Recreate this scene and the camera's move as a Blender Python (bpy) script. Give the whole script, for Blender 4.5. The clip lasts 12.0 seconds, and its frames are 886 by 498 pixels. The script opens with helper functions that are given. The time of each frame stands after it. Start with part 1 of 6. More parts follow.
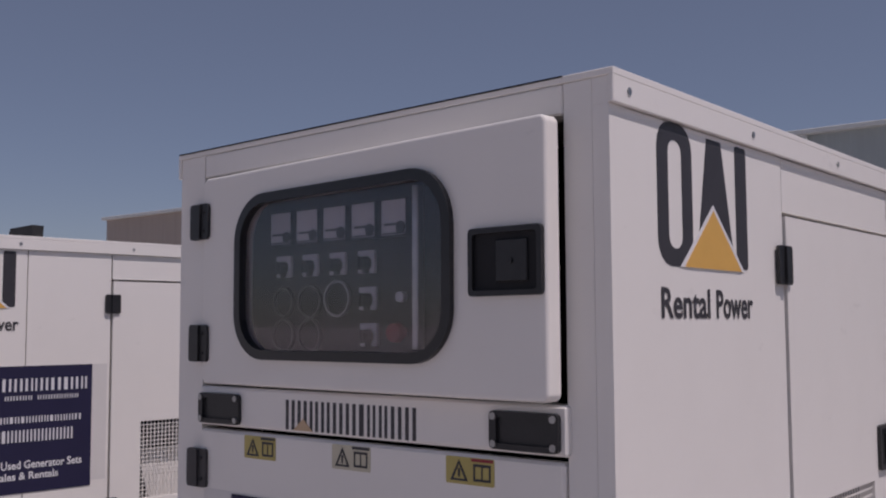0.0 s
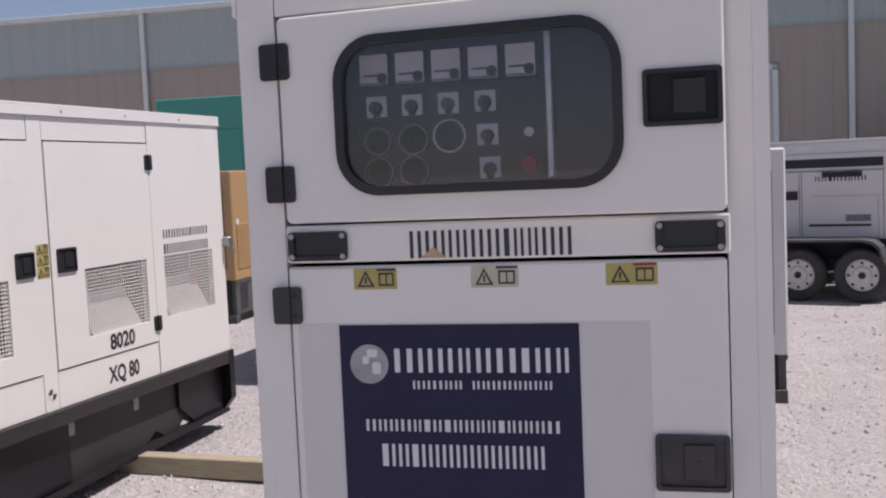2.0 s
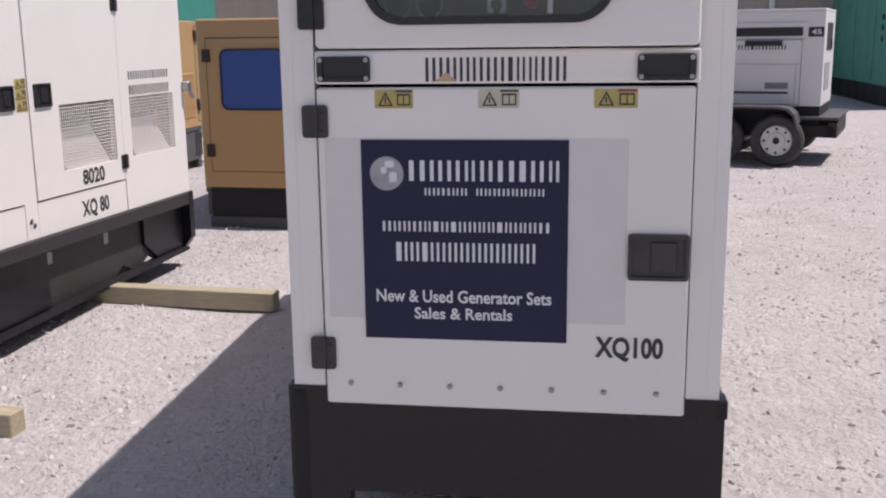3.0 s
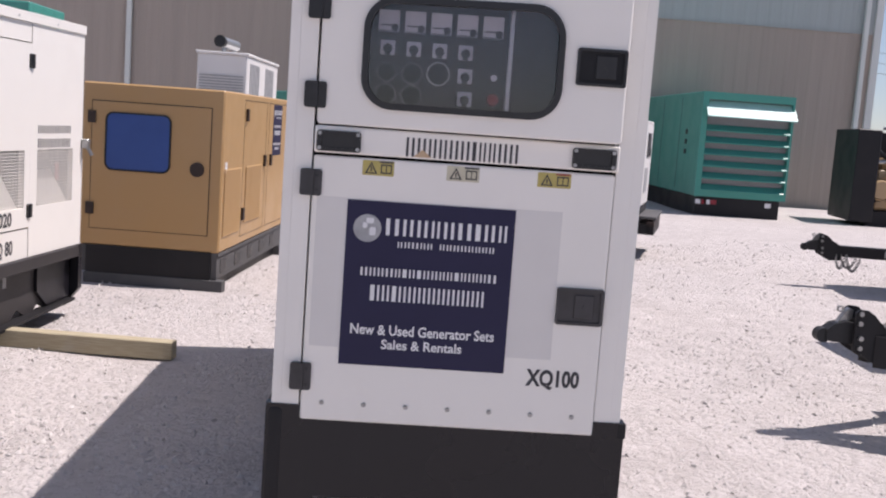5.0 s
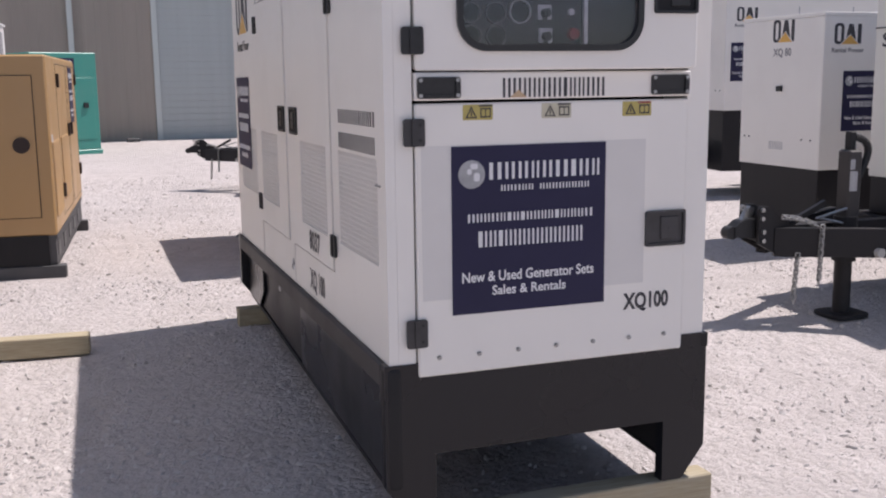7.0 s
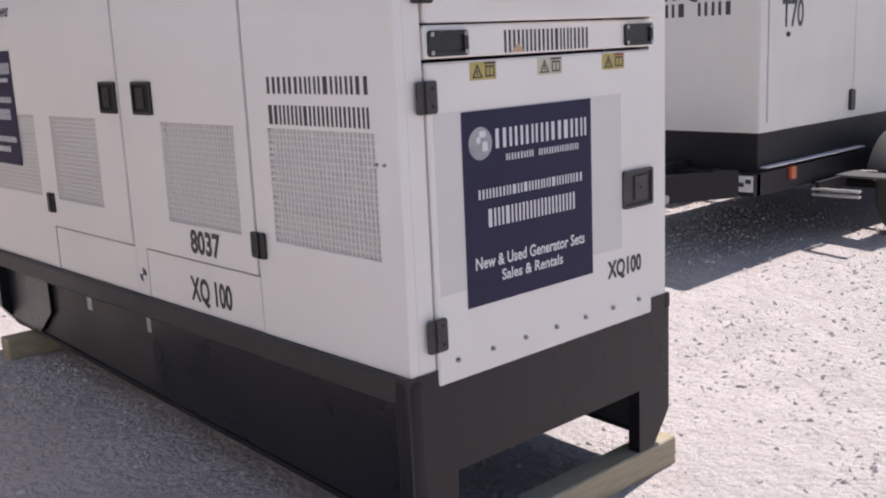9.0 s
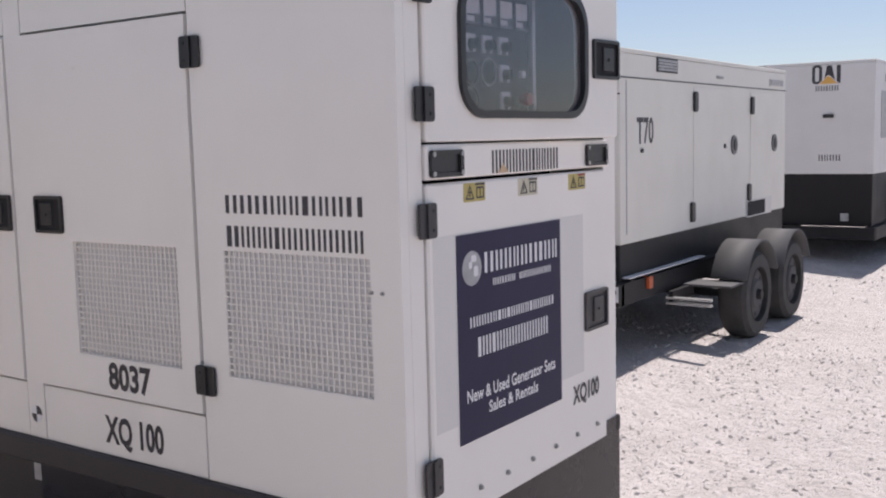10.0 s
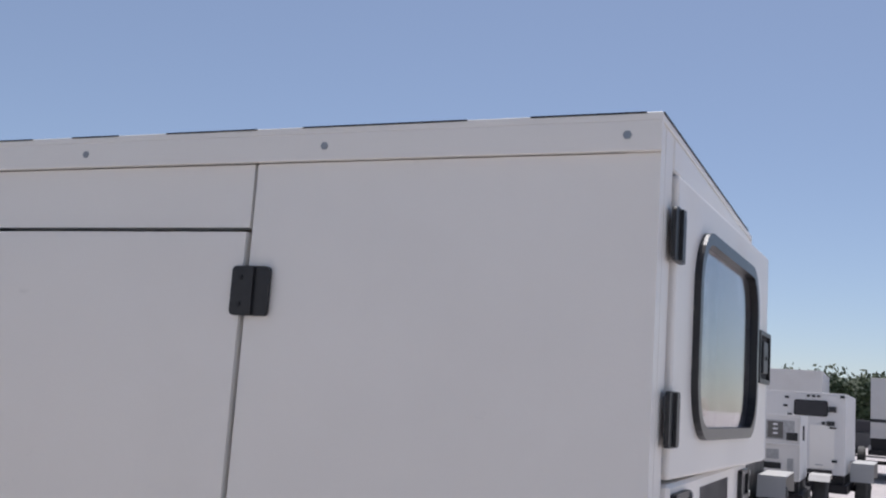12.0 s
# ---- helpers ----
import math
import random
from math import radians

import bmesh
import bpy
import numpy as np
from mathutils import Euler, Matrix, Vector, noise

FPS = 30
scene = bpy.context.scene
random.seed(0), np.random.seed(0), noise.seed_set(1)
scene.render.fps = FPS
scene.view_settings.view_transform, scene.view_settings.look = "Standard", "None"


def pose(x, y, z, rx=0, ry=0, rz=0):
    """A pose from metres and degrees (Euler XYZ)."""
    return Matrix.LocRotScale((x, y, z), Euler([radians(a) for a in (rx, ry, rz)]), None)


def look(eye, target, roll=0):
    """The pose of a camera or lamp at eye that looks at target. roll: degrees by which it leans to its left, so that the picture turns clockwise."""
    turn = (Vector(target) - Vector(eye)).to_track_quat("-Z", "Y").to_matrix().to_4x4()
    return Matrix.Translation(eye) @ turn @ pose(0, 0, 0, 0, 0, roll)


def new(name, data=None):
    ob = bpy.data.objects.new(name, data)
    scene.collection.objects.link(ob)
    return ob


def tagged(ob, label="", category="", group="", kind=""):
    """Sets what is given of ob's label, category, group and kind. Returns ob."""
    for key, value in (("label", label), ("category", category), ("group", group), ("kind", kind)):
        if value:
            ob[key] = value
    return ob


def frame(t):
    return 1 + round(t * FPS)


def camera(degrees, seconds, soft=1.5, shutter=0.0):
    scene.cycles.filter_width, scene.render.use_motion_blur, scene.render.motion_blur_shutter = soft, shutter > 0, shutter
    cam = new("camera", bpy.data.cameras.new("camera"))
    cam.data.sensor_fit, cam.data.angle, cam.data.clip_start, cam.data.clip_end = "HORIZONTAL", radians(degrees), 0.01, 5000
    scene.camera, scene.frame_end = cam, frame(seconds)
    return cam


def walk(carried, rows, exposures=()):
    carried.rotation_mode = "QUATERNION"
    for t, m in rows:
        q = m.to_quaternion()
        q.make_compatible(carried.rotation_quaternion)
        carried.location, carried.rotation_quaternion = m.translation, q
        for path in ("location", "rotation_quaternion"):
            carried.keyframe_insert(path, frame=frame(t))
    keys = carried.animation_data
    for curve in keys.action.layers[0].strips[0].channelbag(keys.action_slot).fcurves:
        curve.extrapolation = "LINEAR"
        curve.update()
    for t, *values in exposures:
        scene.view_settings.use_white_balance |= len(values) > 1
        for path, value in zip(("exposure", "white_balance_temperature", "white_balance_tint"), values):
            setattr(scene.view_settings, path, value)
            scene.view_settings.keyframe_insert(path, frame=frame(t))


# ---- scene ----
cam = camera(47.4, 12.0, 2.1)
PATH = [
    (0, (1.877, -1.34, 1.616), (0.601, 0.192, 1.769), -0.3),
    (0.5, (1.617, -1.572, 1.611), (0.531, 0.102, 1.743), -1.3),
    (0.7, (1.526, -1.661, 1.596), (0.552, 0.082, 1.707), -0.2),
    (1, (1.346, -1.721, 1.61), (0.542, 0.108, 1.689), 0.4),
    (1.2, (1.238, -1.767, 1.613), (0.481, 0.084, 1.656), -2.5),
    (1.5, (1.102, -1.832, 1.629), (0.409, 0.044, 1.593), -1.8),
    (1.7, (1.052, -1.872, 1.606), (0.388, 0.014, 1.55), -0.3),
    (2, (0.913, -2.046, 1.591), (0.462, -0.103, 1.443), -2.5),
    (2.2, (0.855, -2.112, 1.585), (0.377, -0.182, 1.37), -1.9),
    (2.5, (0.804, -2.258, 1.544), (0.304, -0.336, 1.305), -3.2),
    (2.7, (0.739, -2.357, 1.512), (0.435, -0.399, 1.239), -0.9),
    (3, (0.767, -2.447, 1.524), (0.481, -0.51, 1.112), -0.7),
    (3.2, (0.732, -2.518, 1.518), (0.521, -0.573, 1.103), -0.3),
    (4.8, (0.438, -3.043, 1.508), (0.427, -1.077, 1.141), 2.5),
    (5, (0.373, -3.056, 1.511), (0.457, -1.072, 1.273), 4.1),
    (5.2, (0.302, -3.155, 1.53), (0.467, -1.168, 1.373), 1.9),
    (5.5, (0.144, -3.147, 1.535), (0.46, -1.179, 1.367), 2.7),
    (5.7, (0.054, -3.139, 1.519), (0.368, -1.171, 1.36), 3.2),
    (6, (-0.118, -3.089, 1.511), (0.273, -1.131, 1.396), 1.3),
    (6.2, (-0.198, -3.018, 1.501), (0.173, -1.066, 1.272), -2.6),
    (6.5, (-0.421, -2.907, 1.489), (0.042, -0.976, 1.247), -0.5),
    (6.8, (-0.649, -2.869, 1.446), (-0.089, -0.963, 1.214), -1.2),
    (7, (-0.818, -2.791, 1.474), (-0.154, -0.934, 1.142), -0.7),
    (7.2, (-0.886, -2.657, 1.455), (-0.099, -0.858, 1.076), -0.3),
    (8.8, (-1.52, -1.921, 1.451), (-0.235, -0.45, 1.022), -1.8),
    (9, (-1.553, -1.832, 1.453), (-0.226, -0.391, 1.051), -2.6),
    (9.5, (-1.678, -1.584, 1.46), (-0.208, -0.267, 1.137), -1.7),
    (9.7, (-1.719, -1.477, 1.476), (-0.174, -0.236, 1.208), -1.5),
    (10, (-1.743, -1.331, 1.503), (-0.112, -0.194, 1.288), -1.4),
    (10.2, (-1.708, -1.219, 1.484), (-0.078, -0.07, 1.335), -1.5),
    (10.5, (-1.638, -1.054, 1.498), (0.015, 0.07, 1.467), -3.0),
    (10.7, (-1.59, -0.938, 1.511), (0.086, 0.153, 1.473), -1.6),
    (11, (-1.559, -0.767, 1.534), (0.172, 0.234, 1.57), 1.2),
    (11.2, (-1.571, -0.653, 1.541), (0.212, 0.251, 1.625), 0.7),
    (11.5, (-1.527, -0.504, 1.57), (0.297, 0.307, 1.702), 3.3),
    (11.7, (-1.465, -0.411, 1.572), (0.361, 0.375, 1.797), 3.8),
    (12, (-1.347, -0.27, 1.599), (0.47, 0.517, 1.879), 4.0),
]
EXPOSURE = [(0, -1.08, 6620, 27), (0.5, -0.9, 6620, 26), (1, -0.73, 6620, 23), (1.5, -0.47, 6620, 22), (2.5, -0.27, 6650, 21), (3, -0.16, 6670, 21), (5, 0.08, 6740, 21),
            (7, 0.0, 6750, 20), (9, 0.2, 6800, 20), (9.5, 0.17, 6820, 19), (10.5, 0.04, 6740, 18), (11.5, -0.06, 6560, 18), (12, -0.1, 6390, 16)]
walk(cam, [(t, look(eye, target, roll)) for t, eye, target, roll in PATH], [(t, e, k, tint) for t, e, k, tint in EXPOSURE])

# ---- world, sun, exposure ----
world = bpy.data.worlds.new("sky")
scene.world = world
world.use_nodes = True
wn = world.node_tree.nodes
sky = wn.new("ShaderNodeTexSky")
sky.sky_type = "NISHITA"
sky.sun_disc = False
sky.sun_elevation, sky.sun_rotation = radians(64), radians(85)
sky.air_density, sky.dust_density, sky.ozone_density = 0.85, 0.3, 3.0
wn["Background"].inputs[1].default_value = 0.107
haze = wn.new("ShaderNodeMixRGB")                # thin even summer haze over the whole sky
haze.inputs[0].default_value, haze.inputs[2].default_value = 0.28, (3.9, 4.55, 5.3, 1.0)
world.node_tree.links.new(sky.outputs[0], haze.inputs[1])
world.node_tree.links.new(haze.outputs[0], wn["Background"].inputs[0])

sun = new("sun", bpy.data.lights.new("sun", "SUN"))
sun.data.energy, sun.data.angle, sun.data.color = 5.0, radians(0.53), (1.0, 0.992, 0.955)
sun.matrix_world = look((0, 0, 0), (-0.475, -0.05, -1.0))


# ---- materials ----
def base_nodes(name):
    m = bpy.data.materials.new(name)
    m.use_nodes = True
    t = m.node_tree
    return m, t, t.nodes, t.links, t.nodes["Principled BSDF"]


def mixed(t, fac, a, b):
    """Colour mix of a and b; each a colour or a socket."""
    n = t.nodes.new("ShaderNodeMix")
    n.data_type = "RGBA"
    for sock, v in ((n.inputs[0], fac), (n.inputs[6], a), (n.inputs[7], b)):
        if hasattr(v, "links"):
            t.links.new(v, sock)
        else:
            sock.default_value = v if isinstance(v, float) else (*v, 1.0)
    return n.outputs[2]


def noise_fac(t, scale, lo, hi, detail=4.0, stretch=None, coord="Object", rough=0.55):
    tc = t.nodes.new("ShaderNodeTexCoord")
    src = tc.outputs[coord]
    if stretch:
        mp = t.nodes.new("ShaderNodeMapping")
        mp.inputs["Scale"].default_value = stretch
        t.links.new(src, mp.inputs[0])
        src = mp.outputs[0]
    n = t.nodes.new("ShaderNodeTexNoise")
    n.inputs["Scale"].default_value, n.inputs["Detail"].default_value = scale, detail
    n.inputs["Roughness"].default_value = rough
    t.links.new(src, n.inputs["Vector"])
    r = t.nodes.new("ShaderNodeMapRange")
    r.inputs[1].default_value, r.inputs[2].default_value = lo, hi
    t.links.new(n.outputs[0], r.inputs[0])
    return r.outputs[0]


def bump(t, bsdf, height, strength, distance):
    b = t.nodes.new("ShaderNodeBump")
    b.inputs["Strength"].default_value, b.inputs["Distance"].default_value = strength, distance
    t.links.new(height, b.inputs["Height"])
    t.links.new(b.outputs[0], bsdf.inputs["Normal"])


def paint(name, col, rough=0.42, dirt=(0.5, 0.45, 0.38), amount=0.25, streak=0.07, grain=0.004, metal=0.0, spec=0.5):
    """Sprayed sheet metal: soft blotches of dust, fine vertical run marks, orange peel."""
    m, t, nodes, links, p = base_nodes(name)
    blot = noise_fac(t, 2.3, 0.45, 0.85)
    run = noise_fac(t, 5.0, 0.55, 0.95, 5.0, (6.0, 6.0, 0.35))
    fine = noise_fac(t, 90.0, 0.3, 0.8, 2.0)
    dusty = tuple(c * 0.62 + d * 0.3 for c, d in zip(col, dirt))
    c = mixed(t, blot, col, tuple(a + (b - a) * amount for a, b in zip(col, dusty)))
    n = nodes.new("ShaderNodeMath")
    n.operation = "MULTIPLY"
    n.inputs[1].default_value = streak
    links.new(run, n.inputs[0])
    c = mixed(t, n.outputs[0], c, dusty)
    scuff = nodes.new("ShaderNodeMath")
    scuff.operation = "MULTIPLY"
    scuff.inputs[1].default_value = 0.35
    links.new(noise_fac(t, 7.0, 0.66, 0.8, 6.0, (1.0, 1.0, 2.2), "Object", 0.7), scuff.inputs[0])
    c = mixed(t, scuff.outputs[0], c, tuple(a * 0.45 + d * 0.2 for a, d in zip(col, dirt)))
    links.new(c, p.inputs["Base Color"])
    r = nodes.new("ShaderNodeMapRange")
    r.inputs[3].default_value, r.inputs[4].default_value = rough - 0.06, rough + 0.16
    links.new(blot, r.inputs[0])
    links.new(r.outputs[0], p.inputs["Roughness"])
    p.inputs["Metallic"].default_value, p.inputs["Specular IOR Level"].default_value = metal, spec
    bump(t, p, fine, 0.25, grain * 0.1)
    return m


def plain(name, col, rough=0.5, metal=0.0, vary=0.25, scale=30.0, spec=0.5):
    m, t, nodes, links, p = base_nodes(name)
    f = noise_fac(t, scale, 0.3, 0.75)
    links.new(mixed(t, f, col, tuple(c * (1 - vary) for c in col)), p.inputs["Base Color"])
    p.inputs["Roughness"].default_value, p.inputs["Metallic"].default_value, p.inputs["Specular IOR Level"].default_value = rough, metal, spec
    bump(t, p, noise_fac(t, scale * 6, 0.3, 0.7, 2.0), 0.2, 0.0006)
    return m


WHITE = paint("white_paint", (0.84, 0.803, 0.754), 0.42)
WHITE_COOL = paint("white_paint_weathered", (0.715, 0.695, 0.68), 0.5, amount=0.4, streak=0.18)
WHITE_CREAM = paint("cream_white_trailer_paint", (0.735, 0.715, 0.655), 0.5, amount=0.4, streak=0.18)
WHITE_OLD = paint("white_paint_dusty_and_shade", (0.66, 0.64, 0.62), 0.55, amount=0.5, streak=0.2)
CREAM = plain("aged_film", (0.72, 0.69, 0.66), 0.5, 0, 0.05, 6)
BLACK = paint("black_chassis_paint", (0.017, 0.016, 0.018), 0.52, (0.17, 0.16, 0.155), 0.2, 0.1, 0.01, 0.0, 0.25)
BLACK_GLOSS = paint("glossy_black_tank_paint", (0.008, 0.0075, 0.011), 0.33, (0.09, 0.085, 0.09), 0.1, 0.12, 0.003, 0.0, 0.4)
# Black plastic greyed in colour for the ground reflected in it.
PLASTIC_SHEEN = plain("black_plastic_with_sheen", (0.055, 0.051, 0.054), 0.5, 0, 0.4, 25)
PLASTIC = plain("black_plastic", (0.02, 0.02, 0.022), 0.42, 0, 0.35, 40)
RUBBER = plain("black_rubber", (0.016, 0.016, 0.018), 0.6, 0, 0.3, 60)
GASKET = plain("glossy_window_rubber", (0.02, 0.02, 0.022), 0.32, 0, 0.2, 40)
INK = plain("dark_lettering", (0.045, 0.042, 0.048), 0.5, 0, 0.2, 20)
FADED_INK = plain("sun_faded_lettering", (0.2, 0.19, 0.2), 0.55, 0, 0.25, 25)
NAVY = plain("navy_sign_film", (0.026, 0.024, 0.062), 0.55, 0, 0.1, 8, 0.25)
LETTER = plain("white_lettering", (0.78, 0.77, 0.78), 0.45, 0, 0.08, 30)
GREY_LOGO = plain("silver_grey_film", (0.45, 0.45, 0.46), 0.4, 0, 0.35, 25)
YELLOW = plain("yellow_label", (0.52, 0.42, 0.13), 0.45, 0, 0.15, 30)
PALE_YELLOW = plain("faded_label", (0.62, 0.57, 0.43), 0.5, 0, 0.15, 30)
AMBER_INK = plain("orange_yellow_film", (0.75, 0.42, 0.10), 0.45, 0, 0.06, 20)
FADED_AMBER = plain("faded_orange_film", (0.6, 0.42, 0.26), 0.5, 0, 0.15, 20)
STEEL = plain("zinc_steel", (0.42, 0.42, 0.42), 0.35, 0.9, 0.3, 60)
ALU = plain("aluminium", (0.62, 0.62, 0.62), 0.35, 0.85, 0.2, 40)
DUCT = plain("dark_grey_board_and_duct_shade", (0.13, 0.125, 0.12), 0.6, 0, 0.15, 10)
CORE = plain("dusty_radiator_fins", (0.27, 0.27, 0.28), 0.6, 0, 0.25, 40)
DARK = plain("dark_interior_and_shade", (0.012, 0.012, 0.014), 0.8, 0, 0.2, 10)
PANEL = plain("instrument_panel", (0.03, 0.027, 0.032), 0.5, 0, 0.2, 15)
RED = plain("red_plastic", (0.3, 0.02, 0.035), 0.4, 0, 0.1, 20)
ORANGE = plain("orange_lens", (0.6, 0.13, 0.05), 0.3, 0, 0.1, 20)
TAN = paint("tan_yellow_paint", (0.47, 0.285, 0.125), 0.42, (0.54, 0.41, 0.29), 0.45, 0.2)
BLUE = plain("blue_window_cover", (0.03, 0.085, 0.30), 0.5, 0, 0.12, 6)
BROWN = plain("dark_brown_fitting", (0.035, 0.018, 0.014), 0.5, 0, 0.2, 20)
TEAL = paint("teal_green_paint", (0.045, 0.275, 0.225), 0.4, (0.3, 0.35, 0.3), 0.3, 0.2)
TEAL_SUNLIT = plain("sunlit_teal_sheet", (0.35, 0.6, 0.55), 0.4, 0, 0.1, 8)
ENGINE_YELLOW = paint("engine_yellow_paint", (0.42, 0.29, 0.16), 0.5, (0.13, 0.1, 0.08), 0.75, 0.4)
FENDER = paint("dusty_black_fender", (0.09, 0.088, 0.09), 0.75, (0.42, 0.41, 0.42), 0.4, 0.2, spec=0.25)
FENDER_DARK = paint("worn_dark_brown_and_bounce", (0.03, 0.026, 0.027), 0.55, (0.2, 0.18, 0.17), 0.35, 0.2)
FENDER_GREY = paint("dusty_grey_fender_paint", (0.4, 0.39, 0.375), 0.6, amount=0.5, streak=0.2)
TYRE = plain("tyre_rubber", (0.06, 0.058, 0.056), 0.8, 0, 0.35, 12)
RIM_WHITE = plain("white_wheel_paint", (0.7, 0.7, 0.68), 0.45, 0, 0.15, 12)


def glass(name, tint, rough=0.02, haze=1.0):
    m, t, nodes, links, p = base_nodes(name)
    p.inputs["Base Color"].default_value = (*tint, 1)
    p.inputs["Transmission Weight"].default_value = haze
    p.inputs["IOR"].default_value = 1.5
    links.new(mixed(t, noise_fac(t, 7.0, 0.4, 0.8), (rough,) * 3, (rough + 0.05,) * 3), p.inputs["Roughness"])
    return m


RING = plain("dark_grey_bezel", (0.12, 0.12, 0.125), 0.4, 0, 0.1, 30)
GLASS = glass("tinted_window_glass", (0.85, 0.81, 0.85), 0.02, 0.99)


def wood_material():
    m, t, nodes, links, p = base_nodes("weathered_timber")
    g = noise_fac(t, 14.0, 0.3, 0.75, 6.0, (0.6, 9.0, 9.0))
    c = mixed(t, g, (0.46, 0.40, 0.28), (0.32, 0.26, 0.17))
    links.new(mixed(t, noise_fac(t, 3.0, 0.5, 0.9), c, (0.42, 0.39, 0.34)), p.inputs["Base Color"])
    p.inputs["Roughness"].default_value = 0.85
    bump(t, p, g, 0.5, 0.004)
    return m


WOOD = wood_material()


def gravel_material():
    """Packed crushed limestone: pale dust, pebbles of several sizes, darker specks for the stones' small shadows."""
    m, t, nodes, links, p = base_nodes("crushed_limestone")
    tc = nodes.new("ShaderNodeTexCoord")

    def pebbles(scale):
        v = nodes.new("ShaderNodeTexVoronoi")
        v.inputs["Scale"].default_value = scale
        v.inputs["Randomness"].default_value = 1.0
        links.new(tc.outputs["Object"], v.inputs["Vector"])
        return v
    broad = noise_fac(t, 0.6, 0.35, 0.7, 5.0)
    mid = noise_fac(t, 4.5, 0.35, 0.7, 6.0, None, "Object", 0.65)
    small, large = pebbles(70.0), pebbles(26.0)
    c = mixed(t, broad, (0.57, 0.523, 0.507), (0.49, 0.445, 0.43))
    grit = noise_fac(t, 32.0, 0.5, 0.72, 5.0, None, "Object", 0.7)
    c = mixed(t, grit, c, (0.455, 0.42, 0.405))
    c = mixed(t, mid, c, (0.62, 0.57, 0.555))
    # Dark cells put the small shadows between stones into the ground colour.
    for v, lo, col in ((small, 0.86, (0.42, 0.386, 0.366)), (large, 0.8, (0.45, 0.415, 0.396))):
        sep = nodes.new("ShaderNodeSeparateColor")
        links.new(v.outputs["Color"], sep.inputs[0])
        mr = nodes.new("ShaderNodeMapRange")
        mr.inputs[1].default_value, mr.inputs[2].default_value, mr.inputs[4].default_value = lo, 1.0, 0.6
        links.new(sep.outputs[0], mr.inputs[0])
        c = mixed(t, mr.outputs[0], c, col)
    links.new(c, p.inputs["Base Color"])
    p.inputs["Roughness"].default_value = 0.95
    p.inputs["Specular IOR Level"].default_value = 0.2
    total = None
    for sock, k in ((small.outputs["Distance"], -0.45), (large.outputs["Distance"], -1.1), (noise_fac(t, 14.0, 0.25, 0.75, 7.0, None, "Object", 0.7), 1.6), (noise_fac(t, 48.0, 0.3, 0.75, 4.0), 0.5)):
        mul = nodes.new("ShaderNodeMath")
        mul.operation = "MULTIPLY"
        mul.inputs[1].default_value = k
        links.new(sock, mul.inputs[0])
        if total is None:
            total = mul.outputs[0]
        else:
            add = nodes.new("ShaderNodeMath")
            add.operation = "ADD"
            links.new(total, add.inputs[0])
            links.new(mul.outputs[0], add.inputs[1])
            total = add.outputs[0]
    bump(t, p, total, 0.7, 0.024)
    return m


GRAVEL = gravel_material()


def stone_material():
    m, t, nodes, links, p = base_nodes("loose_stone")
    geo = nodes.new("ShaderNodeNewGeometry")
    c = mixed(t, geo.outputs["Random Per Island"], (0.52, 0.483, 0.465), (0.64, 0.6, 0.582))
    links.new(mixed(t, noise_fac(t, 60, 0.3, 0.8), c, (0.57, 0.533, 0.513)), p.inputs["Base Color"])
    p.inputs["Roughness"].default_value = 0.95
    bump(t, p, noise_fac(t, 160, 0.2, 0.8), 0.5, 0.003)
    return m


STONE = stone_material()


def wall_sheet(name, col):
    """Ribbed wall sheeting: dust and faint vertical runs."""
    m, t, nodes, links, p = base_nodes(name)
    run = noise_fac(t, 1.4, 0.4, 0.9, 5.0, (3.0, 3.0, 0.15))
    links.new(mixed(t, run, col, tuple(c * 0.86 for c in col)), p.inputs["Base Color"])
    p.inputs["Roughness"].default_value = 0.55
    return m


WALL_LOW = wall_sheet("taupe_wall_sheet", (0.36, 0.303, 0.262))
WALL_HIGH = wall_sheet("blue_grey_wall_sheet", (0.36, 0.40, 0.398))
ROOF_TRIM = wall_sheet("pale_roof_trim", (0.62, 0.64, 0.62))
SHUTTER = wall_sheet("grey_shutter", (0.47, 0.49, 0.485))


# ---- mesh helpers ----
def part(name, bm, material, parent=None, label="", smooth=False):
    me = bpy.data.meshes.new(name)
    bmesh.ops.recalc_face_normals(bm, faces=bm.faces)
    bm.to_mesh(me)
    bm.free()
    if smooth:
        me.shade_smooth()
    me.materials.append(material)
    ob = new(name, me)
    ob.parent = parent
    if label:
        ob["label"] = label
    return ob


def thing(name, m, label, category, group="", kind=""):
    ob = new(name)
    ob.matrix_world = m
    return tagged(ob, label, category, group, kind)


def box(bm, x0, x1, y0, y1, z0, z1, bevel=0.0, seg=1):
    x0, x1 = min(x0, x1), max(x0, x1)
    y0, y1 = min(y0, y1), max(y0, y1)
    z0, z1 = min(z0, z1), max(z0, z1)
    v = [bm.verts.new((x, y, z)) for x in (x0, x1) for y in (y0, y1) for z in (z0, z1)]
    fs = [bm.faces.new([v[i] for i in q]) for q in ((0, 1, 3, 2), (4, 6, 7, 5), (0, 4, 5, 1), (2, 3, 7, 6), (0, 2, 6, 4), (1, 5, 7, 3))]
    if bevel:
        es = list({e for f in fs for e in f.edges})
        bmesh.ops.bevel(bm, geom=es, offset=bevel, segments=seg, affect="EDGES", profile=0.5)


def boxes(*bs, bevel=0.0):
    bm = bmesh.new()
    for b in bs:
        box(bm, *b, bevel=bevel)
    return bm


